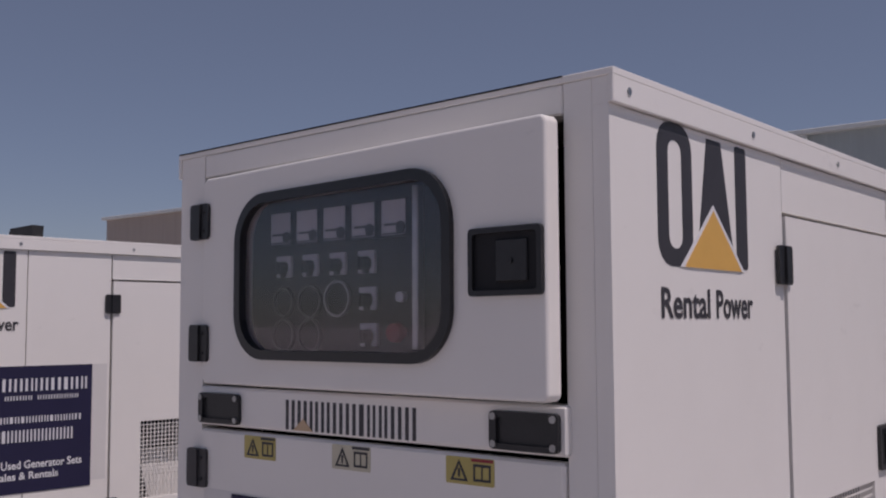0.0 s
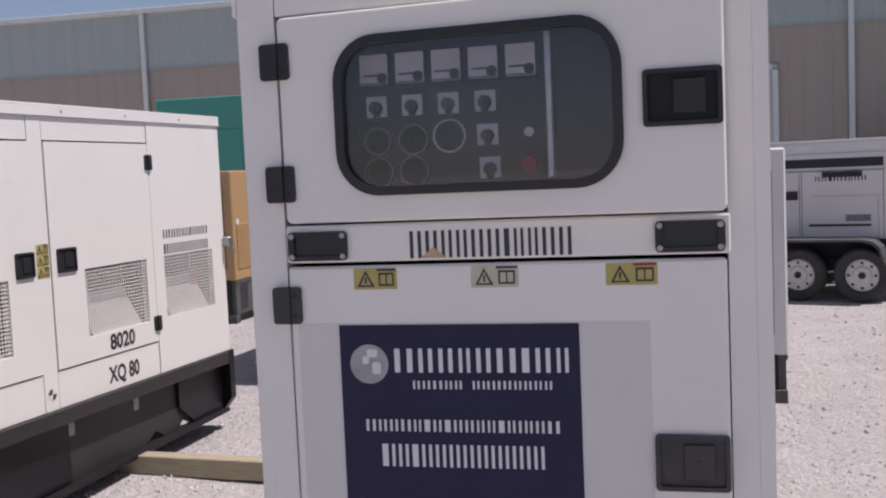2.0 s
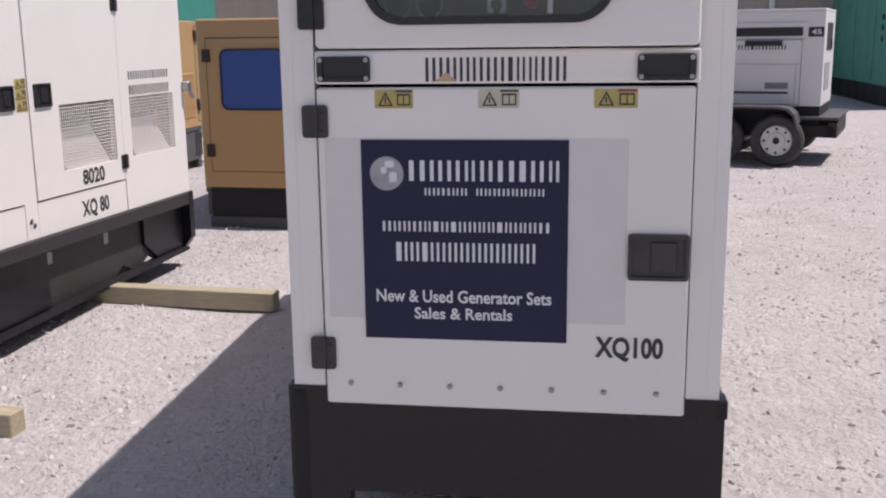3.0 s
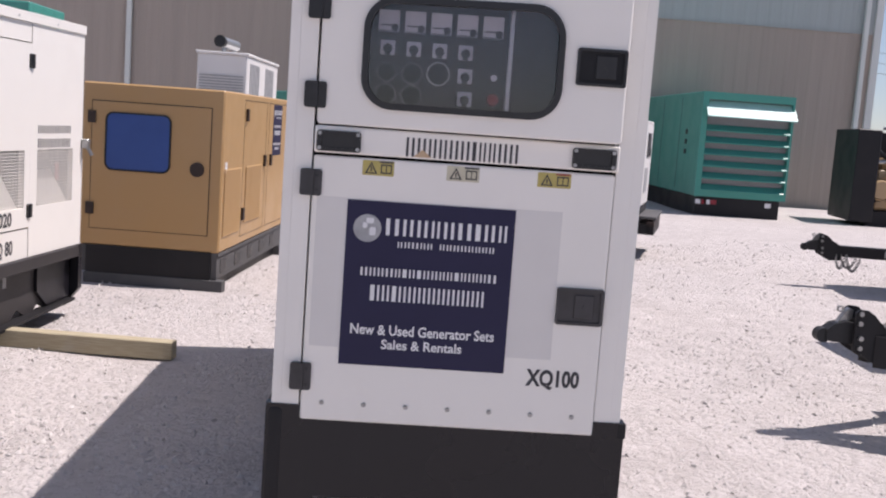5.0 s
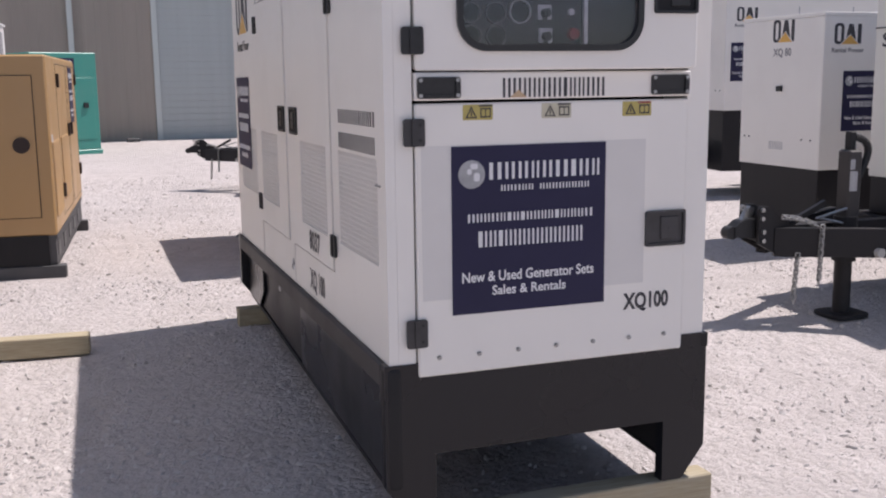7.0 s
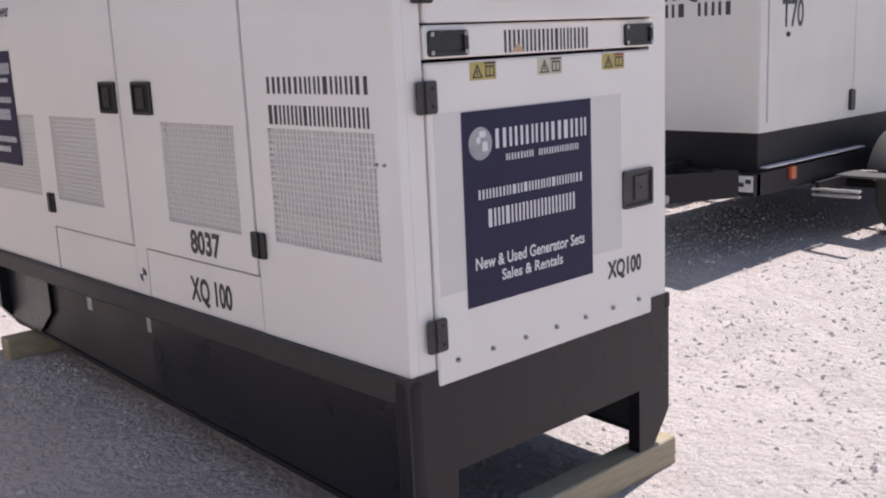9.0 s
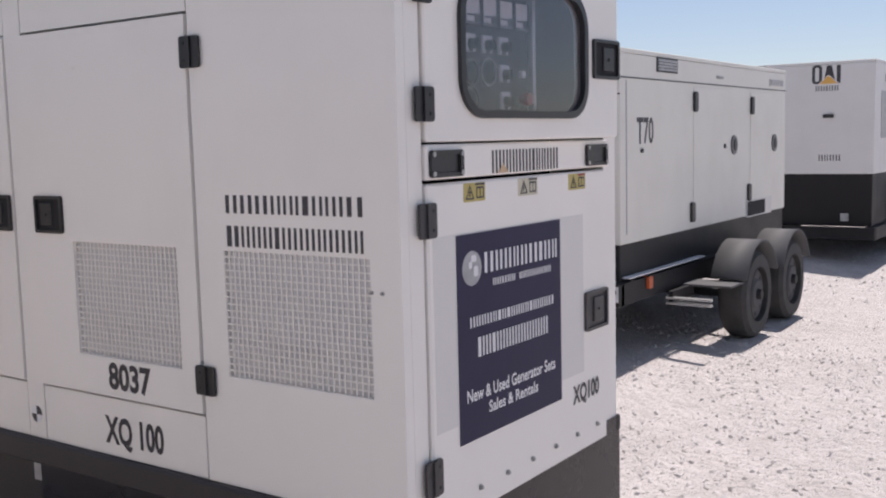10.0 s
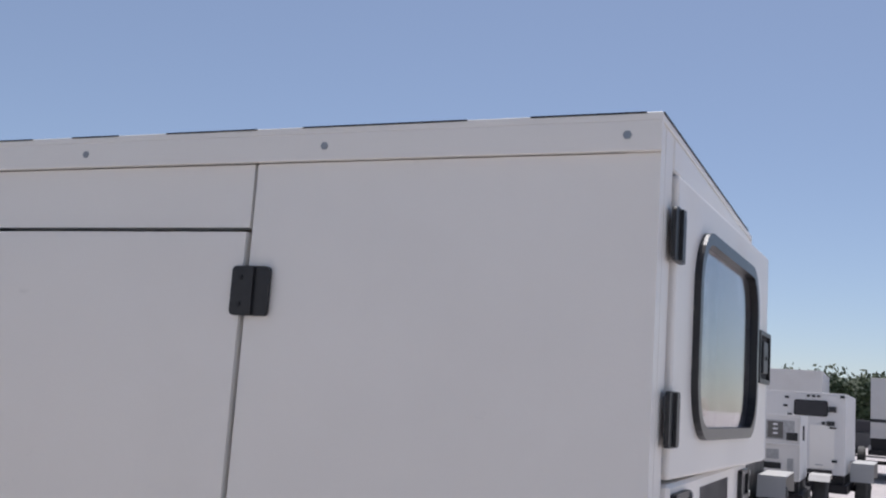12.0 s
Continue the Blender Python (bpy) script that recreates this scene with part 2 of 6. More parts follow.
def cyl(bm, a, b, r0, r1=None, n=16, caps=True):
    """A tapered rod from a to b."""
    r1 = r0 if r1 is None else r1
    a, b = Vector(a), Vector(b)
    q = (b - a).to_track_quat("Z", "Y")
    rings = []
    for c, r in ((a, r0), (b, r1)):
        rings.append([bm.verts.new(c + q @ Vector((r * math.cos(2 * math.pi * i / n), r * math.sin(2 * math.pi * i / n), 0))) for i in range(n)])
    for i in range(n):
        bm.faces.new((rings[0][i], rings[0][(i + 1) % n], rings[1][(i + 1) % n], rings[1][i]))
    if caps:
        bm.faces.new(rings[0][::-1])
        bm.faces.new(rings[1])


def tube(bm, pts, r, n=8):
    """One bent round tube through the points."""
    pts, last = [Vector(p) for p in pts], None
    for k, p in enumerate(pts):
        d = pts[min(k + 1, len(pts) - 1)] - pts[max(k - 1, 0)]
        side = d.cross(Vector((0, 1, 0))).normalized()
        up = side.cross(d).normalized()
        ring = [bm.verts.new(p + r * (math.cos(2 * math.pi * i / n) * side + math.sin(2 * math.pi * i / n) * up)) for i in range(n)]
        if last:
            for i in range(n):
                bm.faces.new((last[i], last[(i + 1) % n], ring[(i + 1) % n], ring[i]))
        else:
            bm.faces.new(ring[::-1])
        last = ring
    bm.faces.new(last)


def prism(bm, pts, put, d0, d1):
    """Extrudes the outline pts (u, v) between depths d0 and d1; put(d, u, v) gives the place."""
    a = [bm.verts.new(put(d0, u, v)) for u, v in pts]
    b = [bm.verts.new(put(d1, u, v)) for u, v in pts]
    n = len(pts)
    bm.faces.new(a[::-1])
    bm.faces.new(b)
    for i in range(n):
        bm.faces.new((a[i], a[(i + 1) % n], b[(i + 1) % n], b[i]))


def rounded(u0, u1, v0, v1, r, n=6):
    pts = []
    for cx, cy, a0 in ((u1 - r, v1 - r, 0), (u0 + r, v1 - r, 90), (u0 + r, v0 + r, 180), (u1 - r, v0 + r, 270)):
        for i in range(n + 1):
            a = radians(a0 + 90 * i / n)
            pts.append((cx + r * math.cos(a), cy + r * math.sin(a)))
    return pts


def ring_prism(bm, outer, inner, put, d0, d1):
    """A plate with a hole: outer and inner outlines have the same number of points."""
    n = len(outer)
    L = [[bm.verts.new(put(d, u, v)) for u, v in o] for d, o in ((d0, outer), (d1, outer), (d1, inner), (d0, inner))]
    for k in range(4):
        p, q = L[k], L[(k + 1) % 4]
        for i in range(n):
            bm.faces.new((p[i], p[(i + 1) % n], q[(i + 1) % n], q[i]))


def letters(name, body, rect, put, material, parent, depth=0.0012, d=0.0, label="", weight=0.022):
    """Raised lettering that fills rect = (u0, u1, v0, v1); put(d, u, v) gives the place, u runs with the reading direction."""
    def outline(text):
        cu = bpy.data.curves.new("lettering", "FONT")
        cu.body, cu.resolution_u, cu.offset = text, 3, weight
        tmp = bpy.data.objects.new("lettering", cu)
        scene.collection.objects.link(tmp)
        dg = bpy.context.evaluated_depsgraph_get()
        made = bpy.data.meshes.new_from_object(tmp.evaluated_get(dg))
        bpy.data.objects.remove(tmp)
        return made

    me = outline(body)
    co = np.array([v.co[:2] for v in (outline(body.replace("Q", "O")) if "Q" in body else me).vertices])
    lo, hi = co.min(0), co.max(0)
    lo[0], hi[0] = min(v.co.x for v in me.vertices), max(v.co.x for v in me.vertices)
    u0, u1, v0, v1 = rect
    bm = bmesh.new()
    bm.from_mesh(me)
    for v in bm.verts:
        u = u0 + (v.co.x - lo[0]) / (hi[0] - lo[0]) * (u1 - u0)
        w = v0 + (v.co.y - lo[1]) / (hi[1] - lo[1]) * (v1 - v0)
        v.co = put(d + depth, u, w)
    return part(name, bm, material, parent, label)


def bars(name, widths, rect, put, material, parent, d=0.0, depth=0.0012, gap=0.45, label=""):
    """A line of plain upright bars in place of lettering; a width of 0 is a space."""
    u0, u1, v0, v1 = rect
    total = sum(w if w else 0.6 for w in widths) + gap * (len(widths) - 1)
    k, u = (u1 - u0) / total, u0
    bm = bmesh.new()
    for i, w in enumerate(widths):
        s = w * k
        for a, e in ((0.0, 0.3), (0.7, 1.0)) if w > 0.7 else ((0.0, 1.0),) if w else ():
            prism(bm, [(u + a * s, v0), (u + e * s, v0), (u + e * s, v1), (u + a * s, v1)], put, d, d + depth)
        u += ((w if w else 0.6) + gap) * k
    return tagged(part(name, bm, material, parent, label), kind="stuff")


# ---- ground ----
def rise(y):
    """The yard climbs gently under the first row of machines."""
    s = min(1.0, max(0.0, (y - 0.1) / 2.6))
    return 0.03 + 0.12 * s * s * (3 - 2 * s)


def ground_height(x, y):
    s, q = min(1.0, max(0.0, (x - 7.0) / 9.0)), min(1.0, max(0.0, (y - 4.0) / 6.0))
    h = rise(y) + 0.09 * s * s * (3 - 2 * s) * (1 - q * q * (3 - 2 * q))
    far = min(1.0, max(0.0, 1.2 - math.hypot(x, y) / 60))
    return h + far * (0.018 * noise.noise((x * 0.5, y * 0.5, 3.1)) + 0.008 * noise.noise((x * 2.1, y * 2.1, 7.7)))


def build_ground():
    def axis(a, b, step):
        inner = list(np.arange(a, b + 1e-6, step))
        s = step
        lo, hi = a, b
        low, high = [], []
        while hi < 2500:
            s *= 1.35
            hi, lo = hi + s, lo - s
            high.append(hi)
            low.append(lo)
        return low[::-1] + inner + high
    xs, ys = axis(-7.0, 9.0, 0.16), axis(-4.5, 14.0, 0.16)
    verts = [(x, y, ground_height(x, y)) for y in ys for x in xs]
    n = len(xs)
    faces = [(j * n + i, j * n + i + 1, (j + 1) * n + i + 1, (j + 1) * n + i) for j in range(len(ys) - 1) for i in range(n - 1)]
    me = bpy.data.meshes.new("ground")
    me.from_pydata(verts, [], faces)
    me.shade_smooth()
    me.materials.append(GRAVEL)
    return tagged(new("ground", me), "pale crushed limestone gravel yard, sunlit and dusty", "ground", kind="structure")


build_ground()


def build_stones():
    rng = random.Random(5)
    ico = bmesh.new()
    bmesh.ops.create_icosphere(ico, subdivisions=1, radius=1)
    base = [v.co.copy() for v in ico.verts]
    tri = [[v.index for v in f.verts] for f in ico.faces]
    ico.free()
    verts, faces = [], []

    def scatter(x0, x1, y0, y1, count, lo, hi):
        while count > 0:
            x, y = rng.uniform(x0, x1), rng.uniform(y0, y1)
            if noise.noise((x * 1.7, y * 1.7, 1.3)) + rng.uniform(-0.5, 0.5) < -0.1:
                continue
            count -= 1
            r = lo + (hi - lo) * rng.random() ** 3
            q = Euler((rng.uniform(0, 6), rng.uniform(0, 6), rng.uniform(0, 6))).to_matrix()
            sx, sy, sz = r * rng.uniform(0.7, 1.3), r * rng.uniform(0.6, 1.1), r * rng.uniform(0.3, 0.55)
            k, z = len(verts), ground_height(x, y) - sz * 0.2
            for b in base:
                j = rng.uniform(0.75, 1.2)
                c = q @ Vector((b.x * sx * j, b.y * sy * j, b.z * sz * j))
                verts.append((x + c.x, y + c.y, z + c.z))
            faces.extend((a + k, b + k, c + k) for a, b, c in tri)
    scatter(-3.5, 0.3, -0.6, 4.2, 12000, 0.005, 0.019)
    scatter(0.2, 5.2, -1.6, 4.2, 13500, 0.005, 0.019)
    scatter(-3.5, 6.5, 4.2, 12.0, 9000, 0.006, 0.022)
    scatter(5.2, 11.0, -4.0, 4.2, 5000, 0.006, 0.022)
    me = bpy.data.meshes.new("gravel_stones")
    me.from_pydata(verts, [], faces)
    me.materials.append(STONE)
    tagged(new("gravel_stones", me), "loose pale limestone chips scattered over the yard", "gravel", kind="stuff")


build_stones()


# ---- generator sets in sound-proof enclosures ----
W, L, ZB, ZT = 1.10, 2.86, 0.632, 2.0      # body width, length, underside and top
INSET = 0.006                              # side sheets sit this far inside the roof's edge


def front_put(y0=0.0):
    return lambda d, u, v: (u, y0 - d, v)


def left_put(x0=0.0):
    return lambda d, u, v: (x0 + INSET - d, -u, v)       # reading direction runs towards the front


def right_put(x0=W):
    return lambda d, u, v: (x0 - INSET + d, u, v)


def side_at(s):
    """put(d, y, z) for the left (s = 0) or right (s = 1) side of a body, y along the body."""
    return (lambda d, y, z: (INSET - d, y, z)) if s == 0 else (lambda d, y, z: (W - INSET + d, y, z))


def slab(bm, put, d0, d1, u0, u1, v0, v1, bevel=0.0):
    a, b = put(d0, u0, v0), put(d1, u1, v1)
    box(bm, a[0], b[0], a[1], b[1], a[2], b[2], bevel)


def hinge(parent, put, u0, u1, v0, v1, mat_=None):
    bm = bmesh.new()
    prism(bm, rounded(u0, u1, v0, v1, 0.008, 3), put, 0.0, 0.007)
    um = (u0 + u1) / 2
    slab(bm, put, 0.007, 0.012, um - 0.008, um + 0.008, v0 + 0.002, v1 - 0.002)
    h = part("hinge", bm, mat_ or PLASTIC, parent, "black plastic hinge")
    for v in (v0 + 0.018, v1 - 0.018):
        bm = bmesh.new()
        cyl(bm, put(0.006, um + 0.018, v), put(0.009, um + 0.018, v), 0.004, n=8)
        part("screw", bm, RUBBER, h)


def paddle_handle(parent, put, u0, u1, v0, v1, mat_=None):
    """A black paddle latch: raised rim, sunk floor, lift paddle and lock."""
    n = rounded(u0, u1, v0, v1, 0.008, 3)
    inner = rounded(u0 + 0.009, u1 - 0.009, v0 + 0.009, v1 - 0.009, 0.006, 3)
    bm = bmesh.new()
    ring_prism(bm, n, inner, put, 0.0, 0.009)
    h = part("handle", bm, mat_ or PLASTIC, parent, "black paddle handle in a raised rim")
    bm = bmesh.new()
    prism(bm, inner, put, 0.0004, 0.002)
    part("recess", bm, mat_ or DARK, h)
    um, w = u0 + (u1 - u0) * 0.52, (u1 - u0)
    bm = bmesh.new()
    slab(bm, put, 0.0021, 0.0075, um - w * 0.14, um + w * 0.28, v0 + 0.022, v1 - 0.02, 0.002)
    part("paddle", bm, mat_ or PLASTIC, h)
    a, b = put(0.007, um + w * 0.07, (v0 + v1) / 2), put(0.010, um + w * 0.07, (v0 + v1) / 2)
    bm = bmesh.new()
    cyl(bm, a, b, 0.005, n=10)
    part("lock", bm, mat_ or PLASTIC, h)


def bolt(parent, put, u, v, r=0.006):
    bm = bmesh.new()
    cyl(bm, put(0, u, v), put(0.003, u, v), r * 1.5, n=10)
    cyl(bm, put(0.003, u, v), put(0.008, u, v), r, n=6)
    part("bolt", bm, STEEL, parent)


def warning_label(parent, put, u0, u1, v0, v1, ground_col, d=0.0, red=False):
    bm = bmesh.new()
    prism(bm, rounded(u0, u1, v0, v1, 0.003, 2), put, d, d + 0.0008)
    s = part("warning_label", bm, ground_col, parent, "yellow warning label with black symbols")
    h, um = v1 - v0, u0 + (u1 - u0) * 0.28
    bm = bmesh.new()
    tri = [(um - h * 0.42, v0 + h * 0.12), (um + h * 0.42, v0 + h * 0.12), (um, v1 - h * 0.1)]
    inn = [(um - h * 0.27, v0 + h * 0.2), (um + h * 0.27, v0 + h * 0.2), (um, v1 - h * 0.27)]
    ring_prism(bm, tri, inn, put, d + 0.0009, d + 0.0016)
    prism(bm, [(um - h * 0.04, v0 + h * 0.26), (um + h * 0.04, v0 + h * 0.26), (um + h * 0.05, v0 + h * 0.58), (um - h * 0.05, v0 + h * 0.58)], put, d + 0.0009, d + 0.0016)
    b0, b1 = u0 + (u1 - u0) * 0.58, u1 - (u1 - u0) * 0.07
    bo = [(b0, v0 + h * 0.15), (b1, v0 + h * 0.15), (b1, v1 - h * 0.22), (b0, v1 - h * 0.22)]
    bi = [(b0 + h * 0.08, v0 + h * 0.24), (b1 - h * 0.08, v0 + h * 0.24), (b1 - h * 0.08, v1 - h * 0.32), (b0 + h * 0.08, v1 - h * 0.32)]
    ring_prism(bm, bo, bi, put, d + 0.0009, d + 0.0016)
    prism(bm, [((b0 + b1) / 2 - h * 0.03, v0 + h * 0.2), ((b0 + b1) / 2 + h * 0.03, v0 + h * 0.2), ((b0 + b1) / 2 + h * 0.03, v1 - h * 0.28), ((b0 + b1) / 2 - h * 0.03, v1 - h * 0.28)], put, d + 0.0009, d + 0.0016)
    part("symbol", bm, INK, s)
    bm = bmesh.new()
    prism(bm, [(u0 + (u1 - u0) * 0.54, v1 - h * 0.14), (u1 - h * 0.05, v1 - h * 0.14), (u1 - h * 0.05, v1 - h * 0.03), (u0 + (u1 - u0) * 0.54, v1 - h * 0.03)], put, d + 0.0009, d + 0.0016)
    part("stripe", bm, RED if red else INK, s)


def emblem(parent, put, u0, u1, v0, v1, d=0.0):
    """A brand mark as three dark blocks over an orange-yellow triangle."""
    w, h = u1 - u0, v1 - v0
    bm = bmesh.new()
    ring_prism(bm, rounded(u0, u0 + w * 0.33, v0, v1, w * 0.12, 4), rounded(u0 + w * 0.1, u0 + w * 0.23, v0 + h * 0.13, v1 - h * 0.13, w * 0.055, 4), put, d, d + 0.001)
    prism(bm, [(u0 + w * 0.38, v0 + h * 0.14), (u0 + w * 0.76, v0 + h * 0.14), (u0 + w * 0.64, v1 - h * 0.04), (u0 + w * 0.49, v1 - h * 0.04)], put, d, d + 0.001)
    prism(bm, rounded(u0 + w * 0.8, u0 + w * 0.93, v0 + h * 0.02, v1 - h * 0.03, w * 0.02, 2), put, d, d + 0.001)
    e = part("emblem", bm, INK, parent, "dark block emblem with an orange-yellow triangle")
    bm = bmesh.new()
    prism(bm, [(u0 + w * 0.2, v0), (u0 + w * 0.88, v0), (u0 + w * 0.54, v0 + h * 0.48)], put, d + 0.0012, d + 0.0018)
    part("edging", bm, LETTER, e)
    bm = bmesh.new()
    prism(bm, [(u0 + w * 0.235, v0), (u0 + w * 0.845, v0), (u0 + w * 0.54, v0 + h * 0.44)], put, d + 0.002, d + 0.0026)
    part("triangle", bm, AMBER_INK, e)


def sales_sign(parent, put, u0, u1, v0, v1, d=0.0, film=None, worded=True):
    """A square dark sign: globe disc, two lines of bars for the trade name, bars for address and number, the slogan in letters."""
    w, h = u1 - u0, v1 - v0
    bm = bmesh.new()
    prism(bm, [(u0, v0), (u1, v0), (u1, v1), (u0, v1)], put, d, d + 0.0015)
    s = part("sign", bm, film or NAVY, parent, "square dark navy sales sign with white lettering")
    e = d + 0.0016

    def r(a, b, c, f):
        return (u0 + w * a, u0 + w * b, v1 - h * f, v1 - h * c)
    bm = bmesh.new()
    cu, cv, rad = u0 + w * 0.125, v1 - h * 0.165, w * 0.083
    prism(bm, [(cu + rad * math.cos(a * math.pi / 12), cv + rad * math.sin(a * math.pi / 12)) for a in range(24)], put, e, e + 0.0008)
    g = part("disc", bm, GREY_LOGO, s, "silver-grey globe disc")
    bm = bmesh.new()
    for a, b, q, f in ((-0.1, 0.45, 0.35, 0.75), (0.15, 0.6, -0.5, 0.1), (-0.35, 0.0, 0.0, 0.4)):
        prism(bm, rounded(cu + rad * a, cu + rad * b, cv + rad * q, cv + rad * f, rad * 0.12, 3), put, e + 0.0009, e + 0.0014)
    part("land_shape", bm, LETTER, g)
    bars("name_line", (1.3, 1, 1, 0.8, 1, 1.3, 0.5, 1, 0.8), r(0.235, 0.955, 0.1, 0.2), put, LETTER, s, e)
    bars("name_line", (0.9, 1, 1.2, 0.9, 0.9, 0, 0.9, 0.9, 1, 1, 0.9, 0.9, 0.9, 0.9), r(0.31, 0.885, 0.235, 0.27), put, LETTER, s, e)
    bars("address_line", (1.2, 1, 1, 1.2, 0.9, 0.7, 1, 0.7, 1, 1, 0.9, 0.9, 0.7, 0.9, 0.3, 0.9, 1, 1.4), r(0.1, 0.91, 0.4, 0.45), put, LETTER, s, e)
    bars("number_line", (0.6, 0.3, 1, 0.6, 1, 0.3, 1, 1, 1, 0.3, 1, 1, 1, 1), r(0.165, 0.845, 0.505, 0.6), put, LETTER, s, e, gap=0.4)
    if worded:
        letters("slogan", "New & Used Generator Sets", r(0.06, 0.925, 0.745, 0.81), put, LETTER, s, 0.001, e)
        letters("slogan", "Sales & Rentals", r(0.25, 0.735, 0.835, 0.895), put, LETTER, s, 0.001, e)
    else:
        bars("slogan_line", (1,) * 22, r(0.06, 0.925, 0.75, 0.8), put, LETTER, s, e)
        bars("slogan_line", (1,) * 13, r(0.25, 0.735, 0.84, 0.89), put, LETTER, s, e)
    return s


def holed_panel(parent, put, u0, u1, v0, v1, hole, name="panel", mat_=None, d0=-0.03, d1=0.0):
    """A sheet with one rectangular opening, made of four strips."""
    a, b, c, e = hole
    bm = bmesh.new()
    slab(bm, put, d0, d1, u0, a, v0, v1)
    slab(bm, put, d0, d1, b, u1, v0, v1)
    slab(bm, put, d0, d1, a, b, v0, c)
    slab(bm, put, d0, d1, a, b, e, v1)
    bmesh.ops.remove_doubles(bm, verts=bm.verts, dist=1e-5)
    p = part(name, bm, mat_ or WHITE, parent)
    grille(p, put, *hole, mat_ or WHITE)
    return p


def grille(parent, put, a, b, c, e, mat_):
    """Square-mesh air inlet with a white baffle behind it, shaped and toned per side for the light there."""
    nu, nv = max(4, round((b - a) / 0.0175)), max(4, round((e - c) / 0.0175))
    bm = bmesh.new()
    t = 0.0017
    for i in range(nu + 1):
        u = a + (b - a) * i / nu
        slab(bm, put, -0.005, -0.002, u - t, u + t, c, e)
    for j in range(nv + 1):
        v = c + (e - c) * j / nv
        slab(bm, put, -0.0055, -0.0025, a, b, v - t, v + t)
    g = part("grille", bm, mat_, parent, "white square-mesh air grille")
    bm = bmesh.new()
    D = -0.15
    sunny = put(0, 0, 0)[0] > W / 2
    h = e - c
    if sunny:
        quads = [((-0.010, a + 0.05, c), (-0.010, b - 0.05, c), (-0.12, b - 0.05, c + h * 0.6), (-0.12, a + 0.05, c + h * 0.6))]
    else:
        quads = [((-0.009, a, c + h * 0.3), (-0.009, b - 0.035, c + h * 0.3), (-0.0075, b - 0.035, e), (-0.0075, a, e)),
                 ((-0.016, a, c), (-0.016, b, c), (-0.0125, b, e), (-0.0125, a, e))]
    for quad in quads:
        bm.faces.new([bm.verts.new(put(*p)) for p in quad])
    # Darker white away from the sun: shade behind the mesh put into colour.
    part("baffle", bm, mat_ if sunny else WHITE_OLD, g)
    bm = bmesh.new()
    for quad in (((-0.03, a, e), (-0.03, b, e), (D, b, e), (D, a, e)), ((-0.03, a, c), (-0.03, a, e), (D, a, e), (D, a, c)),
                 ((-0.03, b, c), (-0.03, b, e), (D, b, e), (D, b, c)), ((D - 0.004, a, c), (D - 0.004, b, c), (D - 0.004, b, e), (D - 0.004, a, e))):
        bm.faces.new([bm.verts.new(put(*p)) for p in quad])
    # Tone differs by side: the duct's inner shade is put into its colour.
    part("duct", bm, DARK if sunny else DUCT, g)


DOORS = ((0.659, 1.362, (0.731, 1.169), (0.605, 0.675), (1.205, 1.334)), (1.452, 2.125, (1.649, 2.055), (2.092, 2.157), (1.458, 1.58)))
DOORS_RIGHT = ((0.692, 1.40, (0.77, 1.21), (0.64, 0.71), (1.24, 1.37)), *DOORS[1:])
DOORS_LEFT = ((0.438, 1.258, (0.575, 1.083), (0.405, 0.472), (1.129, 1.243)), (1.357, 2.142, (1.584, 2.074), (2.108, 2.17), (1.394, 1.524)))
PADDLE, PADDLE_LEFT = (1.262, 1.37), (1.24, 1.351)


def side_panels(root, s, doors, plain_near=False):
    """One long side: end panels, two doors with lower panels, post, roof strip joints."""
    put = side_at(s)
    mz = (0.918, 1.242)
    a, b = doors[0][0] - 0.007, doors[1][1] + 0.007
    if plain_near:
        for y0, y1 in ((-0.5, 0.078), (0.082, a)):
            bm = bmesh.new()
            slab(bm, put, -0.03, 0.0, y0, y1, ZB, 1.944)
            part("end_panel", bm, WHITE, root)
    else:
        holed_panel(root, put, 0.0005, a, ZB, 1.944, (0.089, 0.559, *mz), "end_panel")
    holed_panel(root, put, b, L - 0.0005, ZB, 1.944, (b + 0.09, b + 0.575, *mz), "end_panel")
    for y0, y1, hole, hin, han in doors:
        bm = bmesh.new()
        slab(bm, put, -0.03, -0.002, y0, y1, 1.84, 1.944)
        part("upper_panel", bm, WHITE, root)
        bm = bmesh.new()
        slab(bm, put, -0.03, -0.002, y0, y1, ZB, 0.799)
        part("lower_panel", bm, WHITE, root)
        d = holed_panel(root, put, y0 + 0.002, y1 - 0.002, 0.807, 1.832, (*hole, *mz), "door", None, -0.03, 0.004)
        off = (lambda q: (lambda dd, u, v: q(dd + 0.004, u, v)))(put)
        for v0, v1 in ((1.697, 1.776), (0.861, 0.938)):
            hinge(d, off, *hin, v0, v1)
        paddle_handle(d, off, *han, *(PADDLE_LEFT if doors is DOORS_LEFT else PADDLE))
    p0, p1 = doors[0][1] + 0.004, doors[1][0] - 0.004
    bm = bmesh.new()
    slab(bm, put, -0.03, -0.001, p0, p1, ZB, 1.944)
    part("post", bm, WHITE, root)
    # black and white balance mark on the post
    cy, cz, r = (p0 + p1) / 2, 0.705, 0.026
    for k in range(4):
        bm = bmesh.new()
        a0 = k * 90
        prism(bm, [(cy, cz)] + [(cy + r * math.cos(radians(a0 + a)), cz + r * math.sin(radians(a0 + a))) for a in (0, 18, 36, 54, 72, 90)], put, 0.0, 0.0012)
        part("lifting_mark", bm, INK if k % 2 else LETTER, root)


